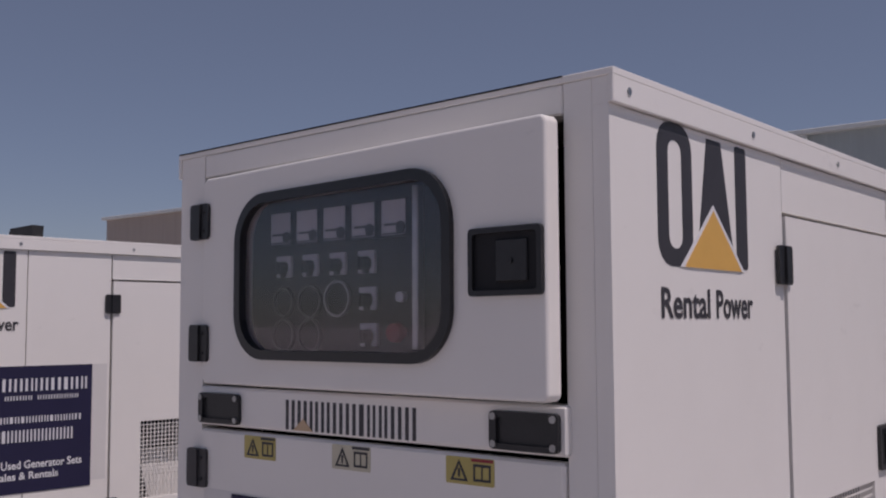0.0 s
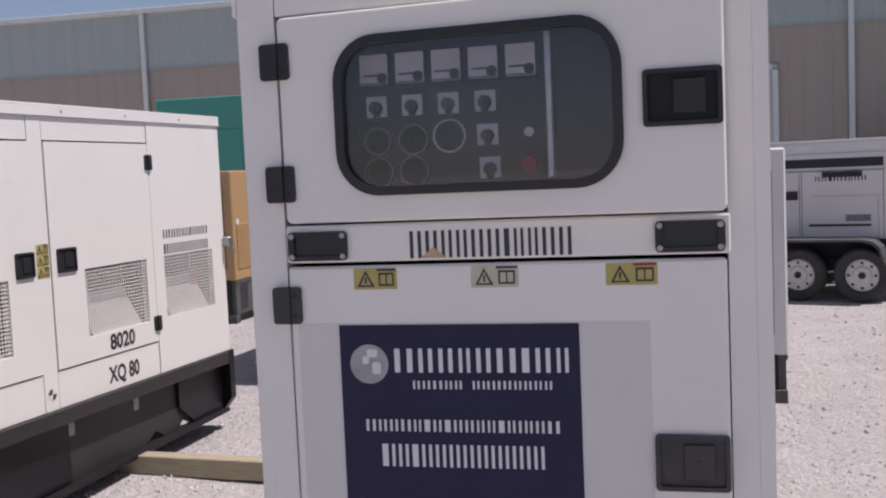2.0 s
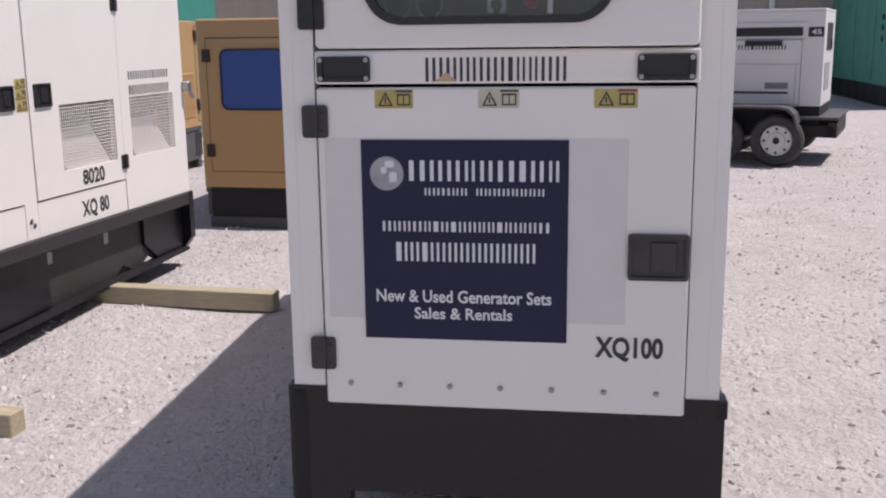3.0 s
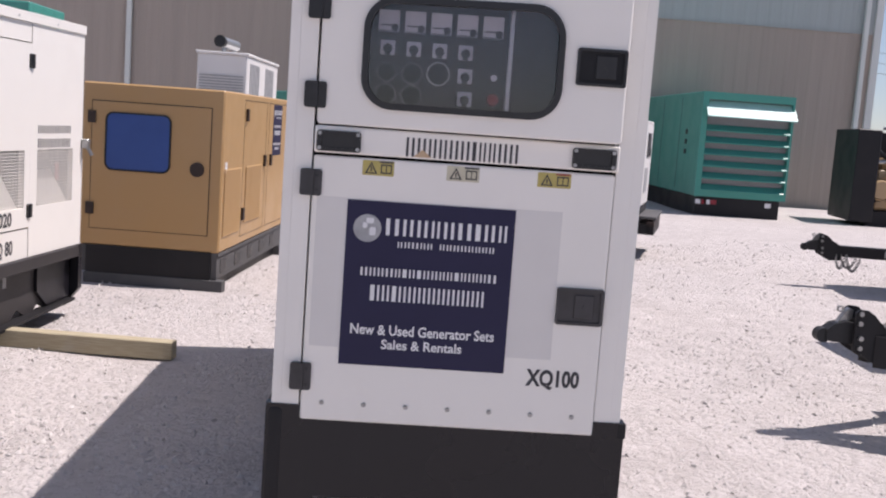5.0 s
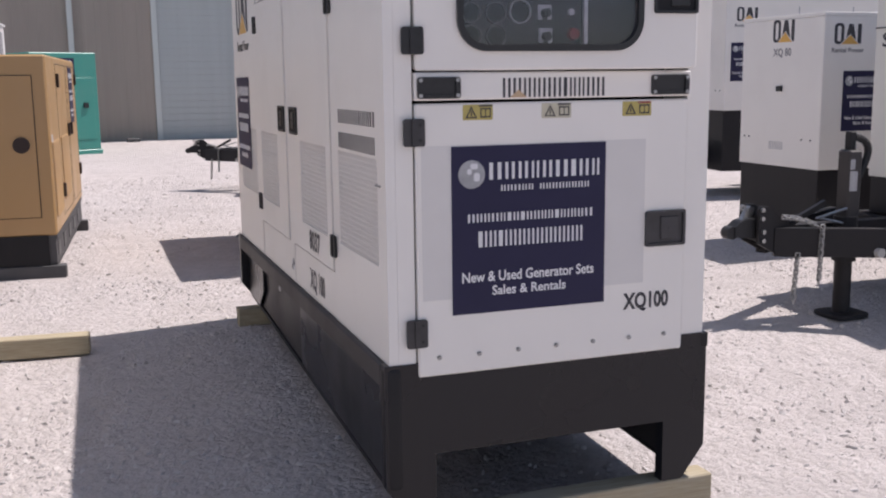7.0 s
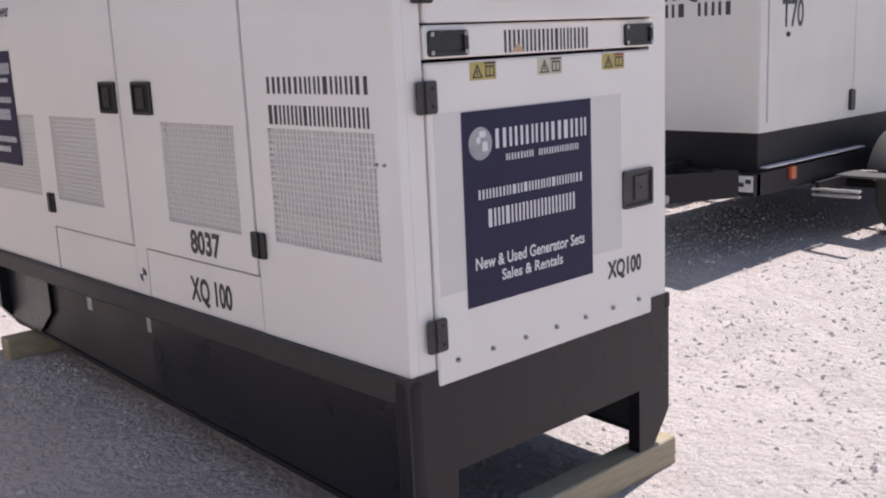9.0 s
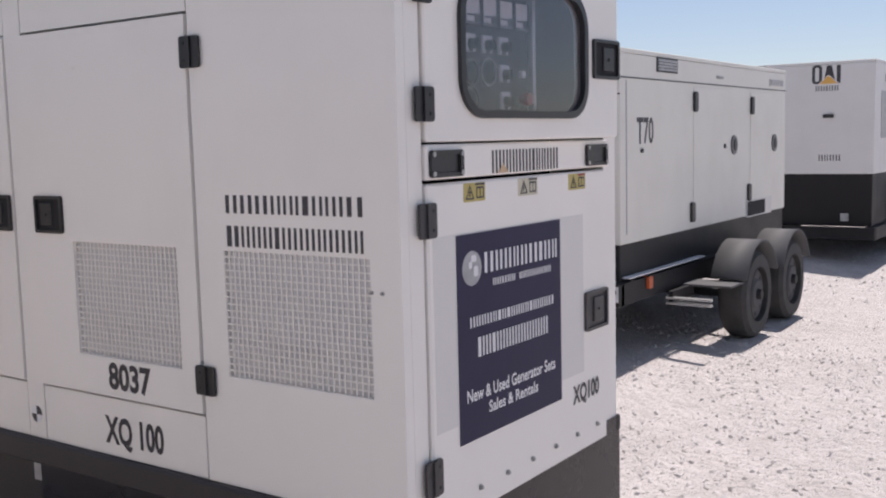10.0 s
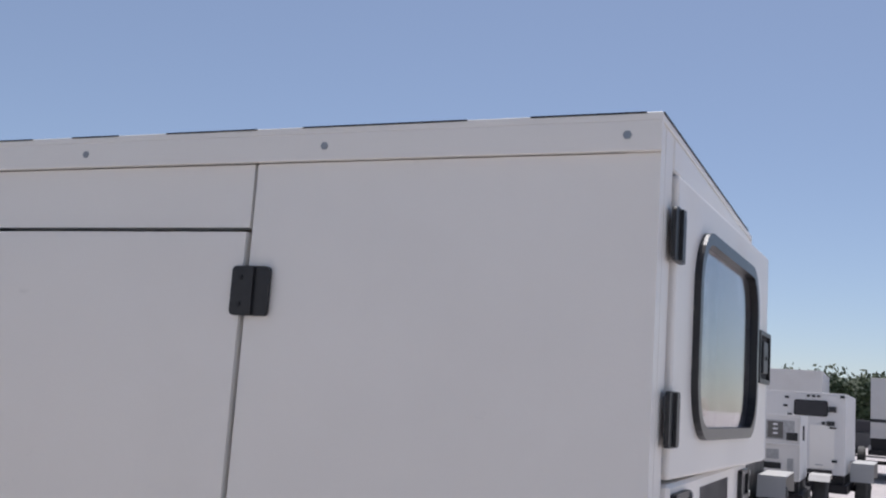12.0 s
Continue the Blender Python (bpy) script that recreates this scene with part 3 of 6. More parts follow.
def skid(root, zf, zr):
    """Black base: two notched end plates, side rails with gussets and the fuel tank between."""
    def ends(y0, y1, zb):
        bm = bmesh.new()
        put = lambda d, u, v: (u, y0 + d, v)
        pts = [(-0.01, ZB), (-0.01, zb + 0.11), (0.075, zb), (0.15, zb), (0.15, 0.34), (0.95, 0.34), (0.95, zb), (1.025, zb), (1.11, zb + 0.11), (1.11, ZB)]
        prism(bm, pts, put, 0, y1 - y0)
        part("end_plate", bm, BLACK_GLOSS, root)
    ends(-0.003, 0.04, zf)
    ends(L - 0.04, L + 0.012, zr)
    for x0, x1 in ((-0.012, 0.06), (W - 0.06, W + 0.012)):
        part("side_rail", boxes((x0, x1, 0.041, L - 0.041, 0.555, ZB - 0.002), bevel=0.006), FENDER_DARK, root)
    for s in (0, 1):
        put = side_at(s)
        deep = -0.045 if s == 0 else -0.06
        low = lambda y: zf + 0.05 + (zr - zf) * y / L
        bm = bmesh.new()
        notch = [(2.06, low(2.06)), (2.15, low(2.1) + 0.05), (2.24, low(2.24)), (2.34, low(2.34)), (2.42, low(2.4) + 0.04), (2.5, low(2.5))] if s else []
        prism(bm, [(0.041, 0.555), (0.041, low(0))] + notch + [(L - 0.041, low(L)), (L - 0.041, 0.555)], put, deep - 0.02, deep)
        # Browner and lighter than the tank: bounce from the ground put into colour.
        part("side_sheet", bm, FENDER_DARK, root)
        bm = bmesh.new()
        prism(bm, [(0.06, 0.554), (0.06, low(0.06) + 0.01), (1.455, low(1.455) + 0.01), (1.455, 0.554)], put, deep, deep + 0.014)
        part("fuel_tank", bm, BLACK_GLOSS, root, "glossy black fuel tank side")
        for y in (1.47, 1.975):
            bm = bmesh.new()
            slab(bm, put, deep + 0.0005, deep + 0.002, y, y + 0.04, 0.47, 0.53)
            part("sticker", bm, GREY_LOGO, root)
        bm = bmesh.new()
        prism(bm, [(2.36, 0.554), (2.36, low(2.36) + 0.12), (2.5, low(2.5) + 0.01), (L - 0.045, low(L) + 0.01), (L - 0.045, 0.554)], put, deep, deep + 0.02)
        part("gusset", bm, BLACK_GLOSS, root)
        bm = bmesh.new()
        prism(bm, [(0.041, low(0) - 0.018), (0.041, low(0)), (L - 0.041, low(L)), (L - 0.041, low(L) - 0.018)], put, deep - 0.02, 0.0 if s else deep + 0.01)
        part("bottom_flange", bm, BLACK, root)
    bm = bmesh.new()
    box(bm, -0.013, 0.052, -0.007, 0.058, zf + 0.1, ZB - 0.0005, 0.024, 5)
    part("corner_post", bm, BLACK, root, smooth=True)
    bm = bmesh.new()
    box(bm, W - 0.012, W + 0.016, -0.004, 0.06, ZB - 0.05, ZB - 0.001, 0.003)
    part("corner_flange", bm, BLACK, root)
    bm = bmesh.new()
    box(bm, 0.16, 0.94, 0.9, 2.0, 0.3, ZB - 0.01)
    part("tank", bm, BLACK, root)


def control_panel(root):
    """Instrument panel behind the door's window."""
    Y = 0.055
    put = lambda d, u, v: (u, Y - d, v)
    bm = boxes((0.16, 0.95, Y, Y + 0.01, 1.50, 1.93))
    p = part("control_panel", bm, PANEL, root, "dark instrument panel with meters and switches")
    x0, z0, px = 0.2945, 1.817, 0.0787
    for i in range(5):
        u = x0 + px * i
        bm = bmesh.new()
        prism(bm, rounded(u - 0.031, u + 0.031, z0 - 0.031, z0 + 0.031, 0.003, 2), put, 0, 0.014)
        mtr = part("meter", bm, LETTER, p, "square white-faced meter")
        bm = bmesh.new()
        cyl(bm, put(0.014, u + 0.018, z0 - 0.018), put(0.0165, u + 0.018, z0 - 0.018), 0.011, n=14)
        slab(bm, put, 0.0142, 0.0155, u - 0.024, u + 0.012, z0 - 0.014, z0 - 0.010)
        slab(bm, put, 0.0142, 0.015, u - 0.029, u + 0.029, z0 - 0.0295, z0 - 0.027)
        part("needle", bm, INK, mtr)
        bm = bmesh.new()
        ring_prism(bm, [(u - 0.034, z0 - 0.034), (u + 0.034, z0 - 0.034), (u + 0.034, z0 + 0.034), (u - 0.034, z0 + 0.034)],
                   [(u - 0.031, z0 - 0.031), (u + 0.031, z0 - 0.031), (u + 0.031, z0 + 0.031), (u - 0.031, z0 + 0.031)], put, 0, 0.016)
        part("bezel", bm, PLASTIC, mtr)

    def switch(u, v):
        bm = bmesh.new()
        prism(bm, rounded(u - 0.022, u + 0.022, v - 0.022, v + 0.022, 0.003, 2), put, 0, 0.006)
        w = part("selector_switch", bm, LETTER, p, "rotary switch on a white plate")
        bm = bmesh.new()
        cyl(bm, put(0.006, u, v - 0.003), put(0.026, u, v - 0.003), 0.0145, 0.012, 14)
        slab(bm, put, 0.026, 0.032, u - 0.004, u + 0.004, v - 0.016, v + 0.01)
        slab(bm, put, 0.006, 0.008, u - 0.008, u + 0.008, v - 0.022, v - 0.012)
        part("knob", bm, PLASTIC, w)
    for i in range(4):
        switch(x0 + px * i, 1.74)
    switch(x0 + px * 3 + 0.003, 1.67)
    switch(x0 + px * 3 + 0.006, 1.601)
    for u, v, r in ((x0 + px, 1.667, 0.033), (x0 + px * 2, 1.671, 0.036), (x0, 1.6, 0.033), (x0 + px, 1.6, 0.033), (x0, 1.667, 0.03)):
        bm = bmesh.new()
        n = 24
        o = [(u + r * math.cos(2 * math.pi * i / n), v + r * math.sin(2 * math.pi * i / n)) for i in range(n)]
        q = [(u + r * 0.88 * math.cos(2 * math.pi * i / n), v + r * 0.88 * math.sin(2 * math.pi * i / n)) for i in range(n)]
        ring_prism(bm, o, q, put, 0, 0.009)
        gq = part("gauge", bm, STEEL if u > x0 + px * 1.5 else RING, p, "round dark gauge with a thin bezel")
        bm = bmesh.new()
        prism(bm, q, put, 0.0, 0.004)
        part("dial", bm, DARK, gq)
    bm = bmesh.new()
    cyl(bm, put(0, x0 + px * 4 + 0.012, 1.671), put(0.012, x0 + px * 4 + 0.012, 1.671), 0.01, n=14)
    part("pilot_lamp", bm, LETTER, p)
    bm = bmesh.new()
    c = x0 + px * 4 + 0.012
    cyl(bm, put(0, c, 1.605), put(0.018, c, 1.605), 0.01, n=14)
    cyl(bm, put(0.018, c, 1.605), put(0.03, c, 1.605), 0.019, 0.017, 18)
    part("stop_button", bm, RED, p, "red mushroom stop button")
    bm = bmesh.new()
    slab(bm, put, 0, 0.02, 0.659, 0.673, 1.575, 1.868, 0.002)
    part("trim_strip", bm, ALU, p)


def generator_set(m, label, zf, zr, ajar, marks):
    root = thing("generator_set", m, label, "generator", "enclosed generator sets")
    skid(root, zf, zr)
    yn = marks.get("near", 0.0)
    # roof
    bm = boxes((-0.004, W + 0.004, yn - 0.002, L + 0.002, ZT - 0.012, ZT), bevel=0.0012)
    roof = part("roof", bm, WHITE, root)
    for x0, x1 in ((-0.004, 0.006), (W - 0.006, W + 0.004)):
        part("roof_skirt", boxes((x0, x1, yn - 0.002, L + 0.002, 1.9452, ZT - 0.0115), bevel=0.0015), WHITE, roof)
    part("roof_seal", boxes((0.0, 1.012, yn - 0.0035, yn - 0.002, ZT - 0.0025, ZT + 0.0005)), RUBBER, roof, "thin dark sealing strip")
    rng, y = random.Random(11), 0.02
    while y < L - 0.1:                                   # worn remains of the same seal along one long edge
        run = rng.uniform(0.06, 0.3)
        part("roof_seal", boxes((-0.0052, -0.004, y, min(L, y + run), ZT - 0.0022, ZT + 0.0004)), RUBBER, roof, "worn dark sealing strip")
        y += run + rng.uniform(0.02, 0.16)
    for s in (0, 1):
        put = side_at(s)
        off = (lambda q: (lambda d, u, v: q(d + 0.004, u, v)))(put)
        for i in range(6):
            bolt(roof, off, 0.046 + 0.48 * i, 1.968, 0.0065)
        side_panels(root, s, marks.get("doors", (DOORS, DOORS_RIGHT)[s]), "doors" in marks and s == 1)
    for x0, x1 in ((0.007, 0.0362), (W - 0.0362, W - 0.007)):
        part("corner_filler", boxes((x0, x1, 0.001, 0.05, 1.9445, ZT - 0.0125)), WHITE, root)
    if yn < 0:
        part("end_module", boxes((0.04, W - 0.04, yn, -0.1, ZB, 1.944)), WHITE, root)
    # front frame
    f = front_put()
    for u0, u1 in ((0.0364, 0.09), (1.012, 1.0636)):
        bm = bmesh.new()
        box(bm, u0, u1, 0.0, 0.05, ZB, ZT - 0.013)
        part("corner_post", bm, WHITE, root)
    part("top_rail", boxes((0.092, 1.010, -0.002, 0.05, 1.938, ZT - 0.013), bevel=0.003), WHITE, root)
    part("rear_panel", boxes((0.02, W - 0.02, L - 0.05, L, ZB, 1.947)), WHITE, root)
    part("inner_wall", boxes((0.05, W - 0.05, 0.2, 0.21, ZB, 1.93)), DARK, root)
    part("floor_pan", boxes((0.03, W - 0.03, 0.05, L - 0.05, ZB, ZB + 0.01)), BLACK, root)
    control_panel(root)
    # cross strip with two lamps
    strip = part("lamp_strip", boxes((0.095, 1.018, -0.011, 0.03, 1.413, 1.493), bevel=0.005), WHITE, root)
    sp = front_put(-0.011)
    for u0, u1 in ((0.102, 0.234), (0.872, 1.006)):
        bm = bmesh.new()
        o = rounded(u0, u1, 1.418, 1.480, 0.009, 3)
        ring_prism(bm, o, rounded(u0 + 0.014, u1 - 0.014, 1.428, 1.470, 0.006, 3), sp, 0, 0.009)
        lm = part("lamp", bm, PLASTIC, strip, "black rectangular lamp housing")
        bm = bmesh.new()
        prism(bm, rounded(u0 + 0.014, u1 - 0.014, 1.428, 1.470, 0.006, 3), sp, 0.0, 0.003)
        part("lens", bm, PLASTIC, lm)
        for u in (u0 + 0.009, u1 - 0.009):
            for v in (1.427, 1.471):
                bm = bmesh.new()
                cyl(bm, sp(0.009, u, v), sp(0.012, u, v), 0.006, n=10)
                part("screw", bm, STEEL, lm)
    bars("brand_line", (1, 1, 0.9, 0.9, 1, 1, 0.45, 0.8, 0.8, 1, 1), (0.37, 0.707, 1.418, 1.475), sp, INK, strip, gap=0.4)
    bm = bmesh.new()
    prism(bm, [(0.392, 1.418), (0.448, 1.418), (0.42, 1.441)], sp, 0.0014, 0.002)
    part("triangle", bm, FADED_AMBER, strip)
    # lower door
    low = part("lower_door", boxes((0.096, 1.009, -0.009, 0.02, 0.588, 1.404), bevel=0.005), WHITE, root)
    lp = front_put(-0.009)
    bm = bmesh.new()
    slab(bm, lp, 0, 0.0006, 0.112, 0.858, 0.822, 1.282)
    part("old_film", bm, CREAM, low, "faint rectangle left by an older sign")
    sales_sign(low, lp, 0.205, 0.716, 0.771, 1.278, 0.001)
    for u0, u1, mm, red in ((0.243, 0.338, YELLOW, False), (0.497, 0.596, PALE_YELLOW, False), (0.773, 0.875, YELLOW, True)):
        warning_label(low, lp, u0, u1, 1.354, 1.403 - 0.004, mm, 0.0, red)
    letters("model_lettering", marks["model"], (0.786, 0.953, 0.736, 0.791), lp, INK, low, weight=0.036)
    for i in range(7):
        bolt(low, lp, 0.161 + 0.1297 * i, 0.645, 0.005)
    paddle_handle(low, lp, 0.861, 1.007, 0.937, 1.052, PLASTIC_SHEEN)
    for v0, v1 in ((1.282, 1.362), (0.682, 0.768)):
        hinge(low, lp, 0.059, 0.124, v0, v1, PLASTIC_SHEEN)
    # upper door, hung on the left, with its window
    door = part("upper_door", bmesh.new(), WHITE, root, "white control door with a window, standing slightly ajar")
    win = rounded(0.232, 0.812, 1.560, 1.873, 0.085, 8)
    bm = bmesh.new()
    up = lambda d, u, v: (u - 0.098, -d, v)
    ring_prism(bm, rounded(0.098, 1.011, 1.498, 1.934, 0.014, 8), win, up, -0.024, 0.009)
    bmesh.ops.recalc_face_normals(bm, faces=bm.faces)
    rim = [ed for ed in bm.edges if all(abs(v.co.y + 0.009) < 1e-5 and not (0.13 < v.co.x < 0.72 and 1.55 < v.co.z < 1.885) for v in ed.verts) and len({round(f.normal.y) for f in ed.link_faces}) > 1]
    bmesh.ops.bevel(bm, geom=rim, offset=0.006, segments=3, affect="EDGES", profile=0.5)
    bm.to_mesh(door.data)
    bm.free()
    door.matrix_local = Matrix.Translation((0.098, 0.0, 0)) @ pose(0, 0, 0, 0, 0, -ajar)
    bm = bmesh.new()
    ring_prism(bm, rounded(0.224, 0.82, 1.552, 1.881, 0.093, 8), rounded(0.243, 0.801, 1.571, 1.862, 0.074, 8), up, 0.0, 0.02)
    part("gasket", bm, GASKET, door, "black rubber window gasket")
    bm = bmesh.new()
    prism(bm, rounded(0.240, 0.804, 1.568, 1.865, 0.076, 8), up, 0.002, 0.007)
    pane = part("pane", bm, GLASS, door, "smoky tinted window pane")
    pane.visible_shadow = False
    dp = lambda d, u, v: up(d + 0.009, u, v)
    paddle_handle(door, dp, 0.858, 1.007, 1.664, 1.774)
    for v0, v1 in ((1.804, 1.88), (1.544, 1.622)):
        hinge(door, dp, 0.058, 0.124, v0, v1)
    # markings on the sides
    lr, rr = left_put(), right_put()
    ld = lambda d, u, v: lr(d + 0.004, u, v)
    rd = lambda d, u, v: rr(d + 0.004, u, v)

    def address(put, u0, parent):
        bars("address_line", (1.3, 1.3, 1.3, 0.3, 0.9, 0.9, 0.6, 0.3, 0.9, 1, 1.5), (u0, u0 + 0.437, 1.335, 1.38), put, INK, parent)
        bars("number_line", (0.6, 0.5, 1, 1, 1, 0.5, 1, 1, 1, 0.9, 1, 1, 0.9), (u0, u0 + 0.437, 1.252, 1.304), put, INK, parent, gap=0.4)
    address(lr, -0.543, root)
    address(rr, 2.243, root)
    for put, u in ((lr, -2.71), (rr, marks.get("emblem", 0.15))):
        emblem(root, put, u, u + 0.385, 1.715, 1.945)
        letters("rental_lettering", "Rental", (u + 0.006, u + 0.188, 1.627, 1.679), put, INK, root)
        letters("power_lettering", "Power", (u + 0.214, u + 0.374, 1.627, 1.679), put, INK, root)
    if "left_sign" in marks:
        sales_sign(root, lr, -2.79, -2.39, 1.03, 1.495, 0.001, marks["left_sign"], False)
    if "right_sign" in marks:
        sales_sign(root, rr, marks["right_sign"], marks["right_sign"] + 0.51, 1.0, 1.49, 0.001)
        bm = bmesh.new()
        slab(bm, rr, 0, 0.0006, marks["right_sign"] - 0.05, marks["right_sign"] + 0.575, 1.02, 1.49)
        part("old_film", bm, CREAM, root)
    for put, a, b in ((ld, -1.042, -0.86), (rd, 1.735, 1.935)):
        letters("unit_lettering", marks["unit"], (a, b, 0.827, 0.907), put, INK, root, weight=0.034)
    for put, a, b in ((lr, -1.08, -0.828), (rr, 1.715, 1.963)):
        letters("model_lettering", marks["side"], (a, b, 0.666, 0.749), put, INK, root, d=-0.002, weight=0.034)
    for d_ in (0.085, 0.055):
        bolt(root, lr, -d_, 1.165, 0.003)
    return root


main_set = generator_set(pose(0, 0, 0), "white sheet-metal generator enclosure on a black skid, control door ajar",
                         0.13, 0.25, 2.6, {"model": "XQ100", "unit": "8037", "side": "XQ 100", "left_sign": NAVY})
left_set = generator_set(pose(-3.022, 0.683, -0.020, 0, 0, -5.07), "sunlit white generator enclosure with mesh grilles on a black skid",
                         0.16, 0.24, 0, {"model": "XQ80", "unit": "8020", "side": "XQ 80", "near": -0.5, "doors": DOORS_LEFT, "right_sign": -0.155, "emblem": -0.325})
for ob in main_set.children_recursive:
    if ob.type == "MESH":
        for v in ob.data.vertices:
            if v.co.z > 1.78:
                x = v.co.x + (0.098 if "upper_door" in (ob.name, ob.parent.name) else 0.0)
                v.co.z += 0.014 * x / W * min(1.0, (v.co.z - 1.78) / 0.12)     # the roof is racked a little higher on one side
bm = bmesh.new()
slab(bm, right_put(), 0.0, 0.05, 2.84, 2.875, 1.24, 1.30, 0.006)
cyl(bm, (W + 0.03, 2.86, 1.25), (W + 0.05, 2.88, 1.2), 0.012, n=8)
part("lever", bm, STEEL, left_set, "small grey latch lever")
bm = bmesh.new()
slab(bm, right_put(), -0.06, -0.057, 0.80, 0.955, 0.385, 0.455)
part("data_plate", bm, GREY_LOGO, left_set, "small grey metal data plate")
bm = bmesh.new()
slab(bm, right_put(), -0.011, -0.0085, 2.50, 2.55, 1.06, 1.16)
part("sticker", bm, RED, left_set, "red sticker behind the mesh")
for k in range(3):
    warning_label(left_set, right_put(), 1.268, 1.348, 1.229 + 0.051 * k, 1.277 + 0.051 * k, YELLOW)


def timber(m, length, label):
    bm = boxes((0, length, 0, 0.09, 0, 0.1), bevel=0.005)
    t = part("timber", bm, WOOD, None)
    t.matrix_world = m
    tagged(t, label, "timber", "bearer timbers")


timber(pose(-0.06, -0.005, 0.03), 1.21, "yellowish sawn timber bearer under the skid")
timber(pose(-0.06, 2.66, 0.145), 1.2, "weathered timber bearer under the skid")
timber(pose(-3.3, 2.6, 0.14, 0, 0, -4.5), 2.47, "long yellowish timber bearer lying on the gravel")
timber(pose(-2.98, 1.02, 0.045, 0, 0, -5.07), 1.6, "sawn timber bearer under the skid")


# ---- trailer-mounted generators ----
def wheel(parent, x, y, z, r, w, rim_mat, out=-1.0):
    """A wheel on an axle along y; out is the side that shows."""
    bm = bmesh.new()
    prof = [(r * 0.62, -w / 2), (r * 0.9, -w / 2), (r * 0.985, -w * 0.36), (r, -w * 0.2), (r, w * 0.2), (r * 0.985, w * 0.36), (r * 0.9, w / 2), (r * 0.62, w / 2)]
    n = 32
    ring = [[bm.verts.new((x + p * math.cos(2 * math.pi * i / n), y + d, z + p * math.sin(2 * math.pi * i / n))) for p, d in prof] for i in range(n)]
    for i in range(n):
        a, b = ring[i], ring[(i + 1) % n]
        for k in range(len(prof)):
            q = (k + 1) % len(prof)
            bm.faces.new((a[k], a[q], b[q], b[k]))
    wh = new("wheel")
    wh.parent = parent
    part("tyre", bm, TYRE, wh, "dusty black tyre")
    bm = bmesh.new()
    e = y + out * w * 0.3
    cyl(bm, (x, e, z), (x, e + out * 0.012, z), r * 0.6, r * 0.56, 28)
    cyl(bm, (x, e + out * 0.012, z), (x, e + out * 0.03, z), r * 0.36, r * 0.30, 24)
    cyl(bm, (x, e - out * 0.02, z), (x, e + out * 0.045, z), r * 0.625, r * 0.625, 28, False)
    part("rim", bm, rim_mat, wh)
    bm = bmesh.new()
    cyl(bm, (x, e + out * 0.03, z), (x, e + out * 0.06, z), r * 0.13, r * 0.11, 12)
    part("hub", bm, RUBBER, wh)
    for k in range(8):
        a = math.pi * k / 4
        bm = bmesh.new()
        cyl(bm, (x + r * 0.46 * math.cos(a), e + out * 0.0135, z + r * 0.46 * math.sin(a)), (x + r * 0.46 * math.cos(a), e + out * 0.016, z + r * 0.46 * math.sin(a)), r * 0.055, n=8)
        part("hand_hole", bm, RUBBER, wh)


def fender(parent, x, y0, y1, z, r, mat_, low=0.35):
    """A round sheet fender over a wheel, open below."""
    bm = bmesh.new()
    n, th = 40, 0.012
    angs = [math.pi * (low * 0.35 + (1 - low * 0.7) * i / n) for i in range(n + 1)]
    prev = None
    for a in angs:
        c, s = math.cos(a), math.sin(a)
        cur = [bm.verts.new((x + q * c, yy, z + q * s)) for q, yy in ((r, y0), (r + th, y0), (r + th, y1), (r, y1))]
        if prev:
            for k in range(4):
                bm.faces.new((prev[k], prev[(k + 1) % 4], cur[(k + 1) % 4], cur[k]))
        else:
            bm.faces.new(cur)
        prev = cur
    bm.faces.new(prev[::-1])
    f = part("fender", bm, mat_, parent, "rounded dusty fender")
    f.data.polygons.foreach_set("use_smooth", [abs(q.normal.y) < 0.5 for q in f.data.polygons])
    return f


def chain(parent, a, b, sag, links=18):
    """A hanging chain of bent-wire links."""
    a, b = Vector(a), Vector(b)
    bm = bmesh.new()
    pts = []
    for i in range(links + 1):
        f = i / links
        p = a.lerp(b, f)
        p.z -= sag * 4 * f * (1 - f)
        pts.append(p)
    for i in range(links):
        p, q = pts[i], pts[i + 1]
        d = (q - p)
        ln = d.length * 0.75
        d.normalize()
        side = d.cross(Vector((0.3, 0.9, 0.2))).normalized()
        if i % 2:
            side = d.cross(side).normalized()
        m = (p + q) / 2
        w = 0.011
        loop = [m - d * ln + side * w, m + d * ln + side * w, m + d * ln - side * w, m - d * ln - side * w]
        for k in range(4):
            cyl(bm, loop[k], loop[(k + 1) % 4], 0.0042, n=5, caps=False)
    return part("chain", bm, STEEL, parent, "hanging steel safety chain")


def rod(bm, a, b, w, h):
    """A square bar from a to b."""
    a, b = Vector(a), Vector(b)
    q = (b - a).to_track_quat("X", "Z").to_matrix()
    n0 = len(bm.verts)
    box(bm, 0, (b - a).length, -w / 2, w / 2, -h / 2, h / 2)
    bm.verts.ensure_lookup_table()
    for v in bm.verts[n0:]:
        v.co = a + q @ v.co


